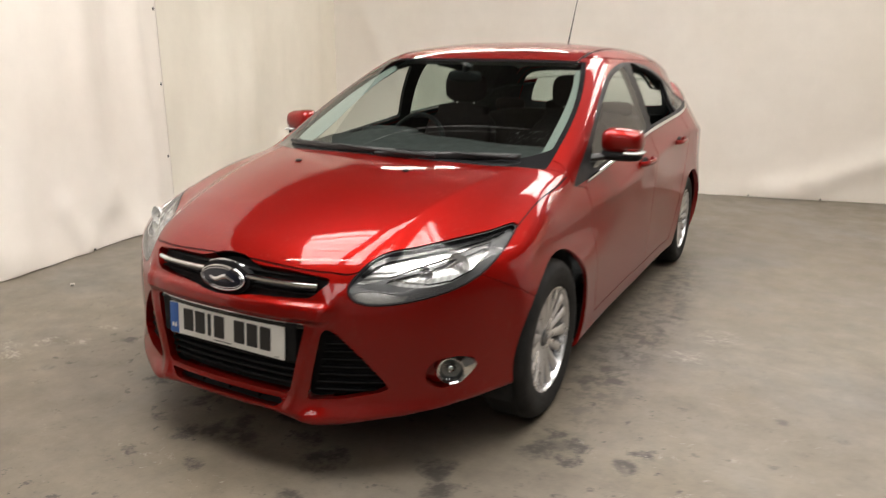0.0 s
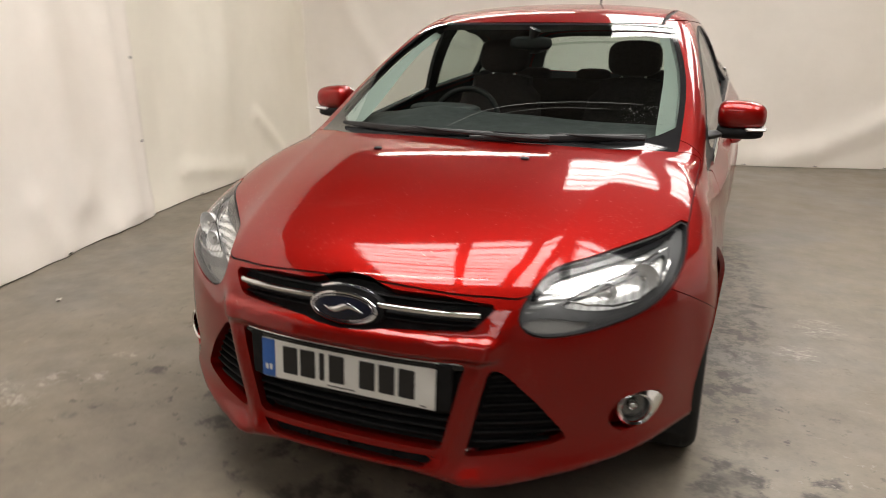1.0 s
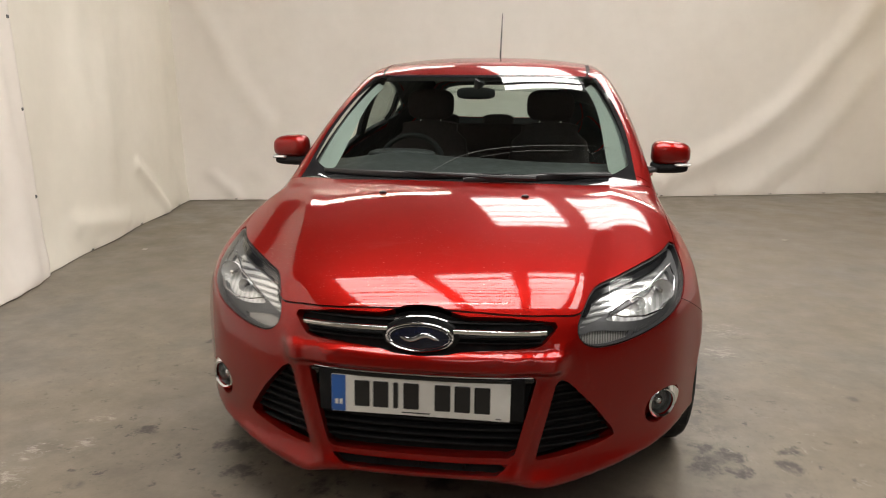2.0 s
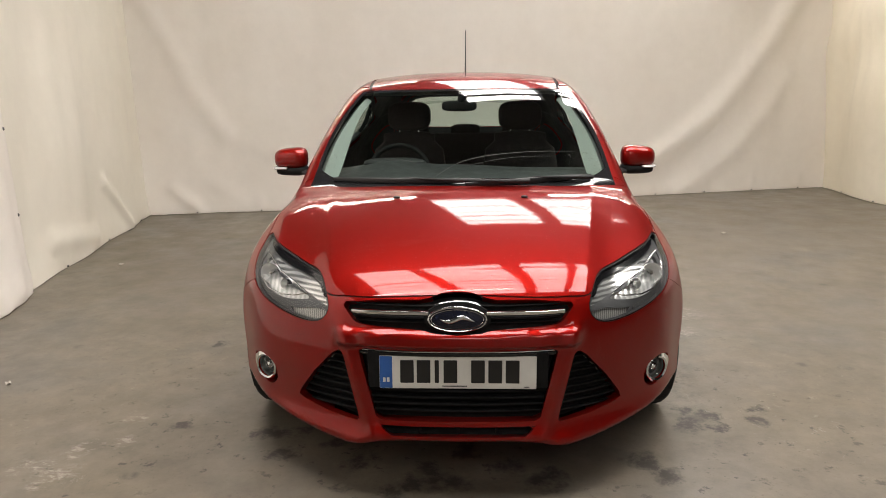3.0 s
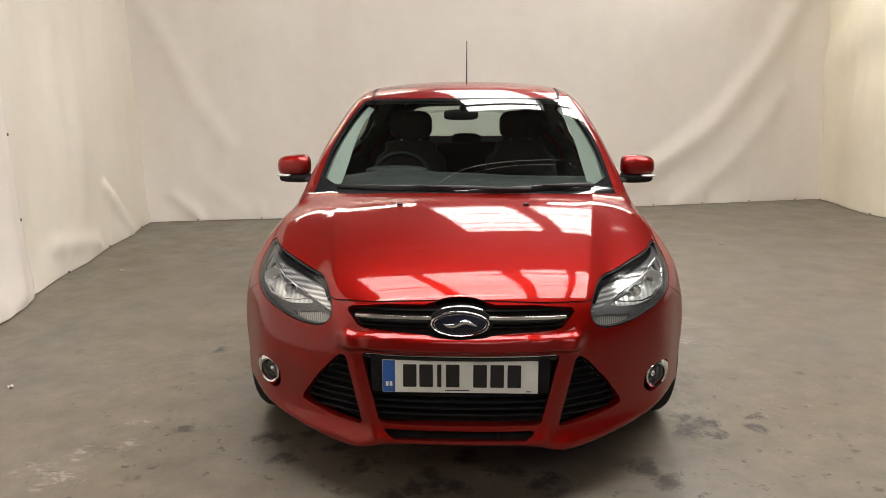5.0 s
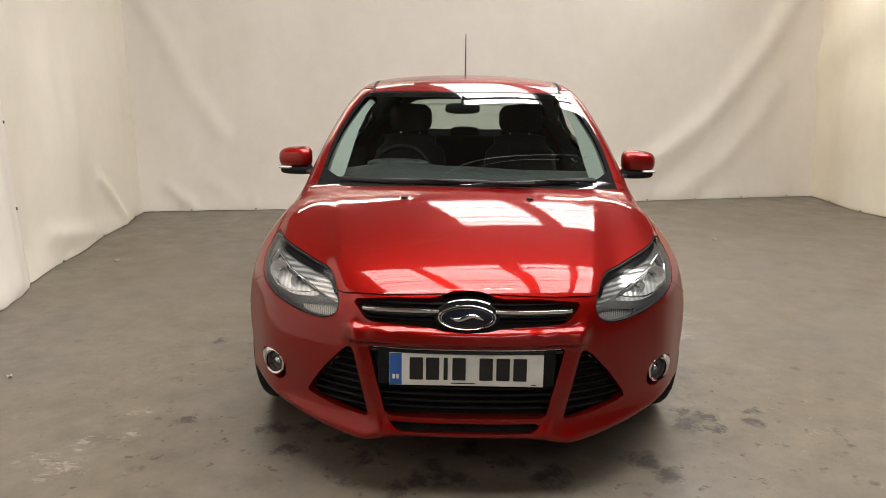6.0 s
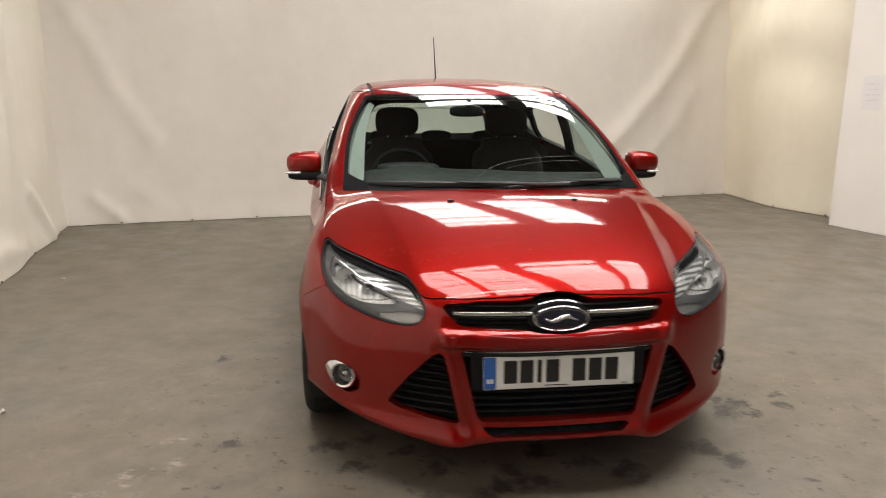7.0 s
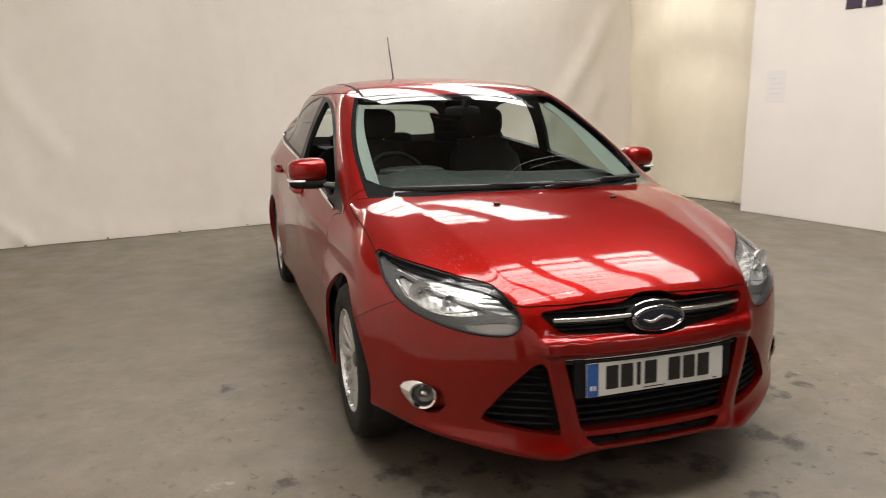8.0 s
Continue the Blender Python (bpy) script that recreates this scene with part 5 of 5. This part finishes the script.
        clip.matrix_basis = Matrix.Translation((px[i] + nx[i] * (D[0, i] + 0.012), py[i] + ny[i] * (D[0, i] + 0.012), 0)) @ Matrix.Rotation(math.atan2(ty[i], tx[i]), 4, "Z")
        k += 1
    return ob


CURTAIN_H = 3.3
LEFT_SHEET = [(-2.05, -2.4), (-2.2, -1.6), (-2.42, -0.2), (-2.62, 0.76), (-2.88, 1.79), (-3.03, 2.40), (-3.055, 2.51)]
left_front = curtain("wall_left_front", LEFT_SHEET, CURTAIN_H, "cream tarpaulin curtain hanging in soft folds, its seam studded", 0.085, 1, pegs=1.0, taper=True, lean=(-0.03, 0.0),
                     creases=(([(4.72, 3.2), (4.70, 1.5), (4.76, 0.1)], 0.07, 0.045), ([(4.2, 3.2), (4.1, 1.5), (4.2, 0.3)], 0.09, 0.04), ([(3.5, 3.0), (3.55, 1.2), (3.4, 0.2)], 0.10, 0.045),
                              ([(4.3, 0.42), (4.5, 0.03)], 0.06, 0.024), ([(3.8, 0.35), (3.95, 0.03)], 0.06, 0.028), ([(3.1, 0.4), (3.3, 0.05)], 0.07, 0.03)))
curtain("wall_left", [(-3.01, 2.2), (-3.075, 2.45), (-3.13, 2.7), (-3.3, 3.6), (-3.46, 4.6), (-3.66, 5.66), (-3.72, 5.9)], CURTAIN_H, "cream tarpaulin curtain hanging in soft folds to the floor", 0.045, 4,
        creases=(([(2.2, 0.55), (2.75, 0.05)], 0.05, 0.045), ([(0.9, 0.25), (1.8, 0.12)], 0.06, 0.03)), pegs=1.05, lean=(-0.02, 0.0), taper=True, cloth=IVORY)
curtain("wall_back", [(-3.84, 5.62), (-3.66, 5.68), (-2.4, 5.95), (-0.8, 6.28), (0.7, 6.64), (1.6, 6.88), (2.96, 7.26), (4.98, 7.8), (5.3, 7.86)], CURTAIN_H, "cream tarpaulin back curtain with diagonal creases", 0.022, 5,
        creases=(([(8.64, 2.9), (8.44, 2.57), (7.90, 1.78), (7.28, 1.06), (6.73, 0.67), (6.28, 0.42), (5.73, 0.19), (5.28, 0.08)], 0.10, 0.048),
                 ([(8.35, 1.5), (8.12, 1.15), (7.58, 0.53), (7.1, 0.21), (6.78, 0.05)], 0.09, 0.024),
                 ([(0.20, 2.9), (0.31, 2.36), (0.54, 1.97), (0.74, 1.46), (1.1, 0.9)], 0.07, 0.022),
                 ([(0.5, 0.28), (0.75, 0.02)], 0.05, 0.024), ([(0.95, 0.35), (1.35, 0.02)], 0.07, 0.012)), pegs=0.72)
curtain("wall_right", [(4.95, 8.0), (4.93, 7.8), (4.90, 7.0), (4.90, 6.3), (5.08, 5.7), (5.16, 5.1), (5.18, 4.7)], CURTAIN_H, "cream tarpaulin curtain sagging in the bay's corner", 0.075, 11, pegs=0.8, lean=(-0.04, 0.0), swag=0.035, cloth=YELLOWLIT)
for z in (0.57, 1.15, 1.73, 2.3):
    stud = part("press_stud", blob((-3.037 - 0.03 * z, 2.468, z), (0.010, 0.013, 0.012), 0.8, 8), STEEL, left_front)


def wall(name, a, b, h, thick, material, label):
    a, b = Vector((*a, 0)), Vector((*b, 0))
    d = b - a
    bm = box_bm(d.length, thick, h, 0.004, 1, (d.length / 2, 0, h / 2))
    ob = part(name, bm, material, None, label)
    ob.matrix_basis = Matrix.Translation(a) @ Matrix.Rotation(math.atan2(d.y, d.x), 4, "Z")
    return tagged(ob, label, "wall", kind="structure")


WHITE = plain("white_wall_paint", (0.74, 0.70, 0.66), 0.6, vary=0.03, scale=1.5)
GREYWALL = plain("grey_block_wall", (0.50, 0.48, 0.45), 0.8, vary=0.1, scale=1.5, relief=0.2)
wall("wall_panel", (4.74, 5.10), (5.30, 2.2), CURTAIN_H, 0.06, WHITE, "smooth white wall panel with lettering near its top")
for nm, a, b in (("wall_hall_back", (-9, 11), (10, 15.5)), ("wall_hall_right", (10, 15.5), (14.5, -4)), ("wall_hall_front", (14.5, -4), (-4, -11.5)), ("wall_hall_left", (-4, -11.5), (-9, 11))):
    wall(nm, a, b, EAVES + 0.2, 0.2, GREYWALL, "plain wall of the hall beyond the curtains")


def ceiling():
    """Flat sheeting with openings for the rooflights."""
    us = sorted({-12.0, 16.0, *[r[k] for r in ROOFLIGHTS for k in (0, 1)]})
    vs = sorted({-14.0, 15.0, *[r[k] for r in ROOFLIGHTS for k in (2, 3)]})
    bm = bmesh.new()
    for u0, u1 in zip(us, us[1:]):
        for v0, v1 in zip(vs, vs[1:]):
            cu, cv = (u0 + u1) / 2, (v0 + v1) / 2
            if not any(r[0] < cu < r[1] and r[2] < cv < r[3] for r in ROOFLIGHTS):
                box_bm(u1 - u0, v1 - v0, 0.06, at=(cu, cv, 0), bm=bm)
    ob = part("ceiling", bm, ROOFING, None, "grey roof sheeting pierced by rooflights")
    ob.matrix_basis = ROOM @ pose(0, 0, EAVES)
    tagged(ob, category="ceiling", kind="structure")


ceiling()

# glazing bars and surrounds of the rooflights
for u0, u1, v0, v1 in ROOFLIGHTS:
    rl = thing("rooflight", "long rooflight of ribbed translucent sheet in a steel frame", "rooflight", ROOM @ pose((u0 + u1) / 2, (v0 + v1) / 2, EAVES), "rooflights")
    su, sv = u1 - u0, v1 - v0
    n = round(sv / (0.30 if v0 < 4 else 0.42))
    rib = random.Random(int(u0 * 100))
    for k in range(1, n):
        wide = (0.10 if k % 5 == 0 else 0.030 + 0.045 * rib.random()) * (1.0 if v0 < 4 else 1.7)
        part("glazing_bar", box_bm(su, wide, 0.03, 0.004, 1, (0, -sv / 2 + (k + 0.3 * (rib.random() - 0.5)) * sv / n, 0.02)), STEEL, rl)
    for x in (-su / 2, su / 2):
        part("frame_side", box_bm(0.05, sv + 0.1, 0.14, 0.008, 1, (x, 0, -0.02)), STEEL, rl)
    for y in (-sv / 2, sv / 2):
        part("frame_end", box_bm(su + 0.1, 0.05, 0.14, 0.008, 1, (0, y, -0.02)), STEEL, rl)


def tube_emission(nt, b):
    b.inputs["Base Color"].default_value = (0.9, 0.9, 0.88, 1)
    b.inputs["Emission Color"].default_value = (1.0, 0.96, 0.88, 1)
    b.inputs["Emission Strength"].default_value = 40


TUBE = mat("lit_fluorescent_tube", tube_emission)
for u0, u1, v, z in ((-1.8, 0.7, 6.05, 3.45), (2.8, 5.0, 6.05, 3.45), (-1.65, 0.6, -0.3, 3.5)):
    bl = thing("batten_lamp", "white fluorescent batten lamp hung on two rods", "lamp", ROOM @ pose((u0 + u1) / 2, v, z), "batten lamps")
    half = (u1 - u0) / 2
    part("batten_body", box_bm(u1 - u0, 0.07, 0.05, 0.01, 2, (0, 0, 0.055)), WHITE, bl)
    part("lamp_tube", tube_bm([(-half + 0.03, 0, 0), (half - 0.03, 0, 0)], 0.018, 12), TUBE, bl)
    for x in (-half + 0.02, half - 0.02):
        part("tube_holder", box_bm(0.03, 0.035, 0.06, 0.005, 1, (x, 0, 0.015)), WHITE, bl)
    # rods hang from the sheeting, or from the rooflights' side frames
    for x in ((0.185, 0.385) if v < 0 else (-half * 0.7, half * 0.7)):
        part("hanging_rod", tube_bm([(x, 0, 0.08), (x, 0, EAVES - z)], 0.005, 6), STEEL, bl)

# lettering and a notice on the white panel
PLUM = plain("dark_plum_lettering", (0.035, 0.022, 0.045), 0.6)
PAPER = plain("pale_paper", (0.705, 0.672, 0.662), 0.7, vary=0.02)
GREYINK = plain("grey_print", (0.640, 0.608, 0.625), 0.7)
a, b = Vector((4.74, 5.10, 0)), Vector((5.30, 2.2, 0))
ang = math.atan2(b.y - a.y, b.x - a.x)
on_panel = Matrix.Translation(a) @ Matrix.Rotation(ang, 4, "Z")
sign = thing("wall_lettering", "dark plum lettering bars on the white panel", "sign", on_panel @ pose(1.08, -0.036, 2.21))
x = 0.0
for wd, hh in ((0.17, 0.17), (0.17, 0.17), (0.17, 0.17), (0.17, 0.17), (0.14, 0.17)):
    part("letter_bar", box_bm(wd, 0.008, hh, 0.003, 1, (x + wd / 2, 0, hh / 2)), PLUM, sign)
    x += wd + 0.03
notice = thing("notice", "pale paper notice with grey lines taped to the panel", "notice", on_panel @ pose(0.35, -0.0325, 1.46))
part("notice_sheet", box_bm(0.25, 0.0015, 0.36, 0.0005, 1), PAPER, notice)
for k in range(4):
    part("notice_line", box_bm(0.17 - 0.03 * (k % 2), 0.0008, 0.014, 0.0003, 1, (0.0, -0.0015, 0.09 - 0.055 * k)), GREYINK, notice)

# litter on the floor
SCRAP = plain("trodden_paper", (0.36, 0.33, 0.29), 0.8)
for x, y, r, t in ((2.47, 4.58, 0.028, 20), (-2.83, 3.34, 0.03, 70), (-2.2, 0.95, 0.022, 130)):
    bm = bmesh.new()
    rim = [bm.verts.new((r * math.cos(k * math.tau / 9) * (1.3 if k % 2 else 0.8), r * 0.6 * math.sin(k * math.tau / 9), 0.002 + 0.006 * (k % 3))) for k in range(9)]
    top = bm.verts.new((0, 0, 0.010))
    for k in range(9):
        bm.faces.new((rim[k], rim[(k + 1) % 9], top))
    low = bm.verts.new((0, 0, 0.001))
    for k in range(9):
        bm.faces.new((rim[(k + 1) % 9], rim[k], low))
    scrap = part("paper_scrap", bm, SCRAP, None)
    scrap.matrix_basis = pose(x, y, 0, 0, 0, t)
    tagged(scrap, "small crumpled scrap of trodden paper on concrete", "litter", "floor litter")
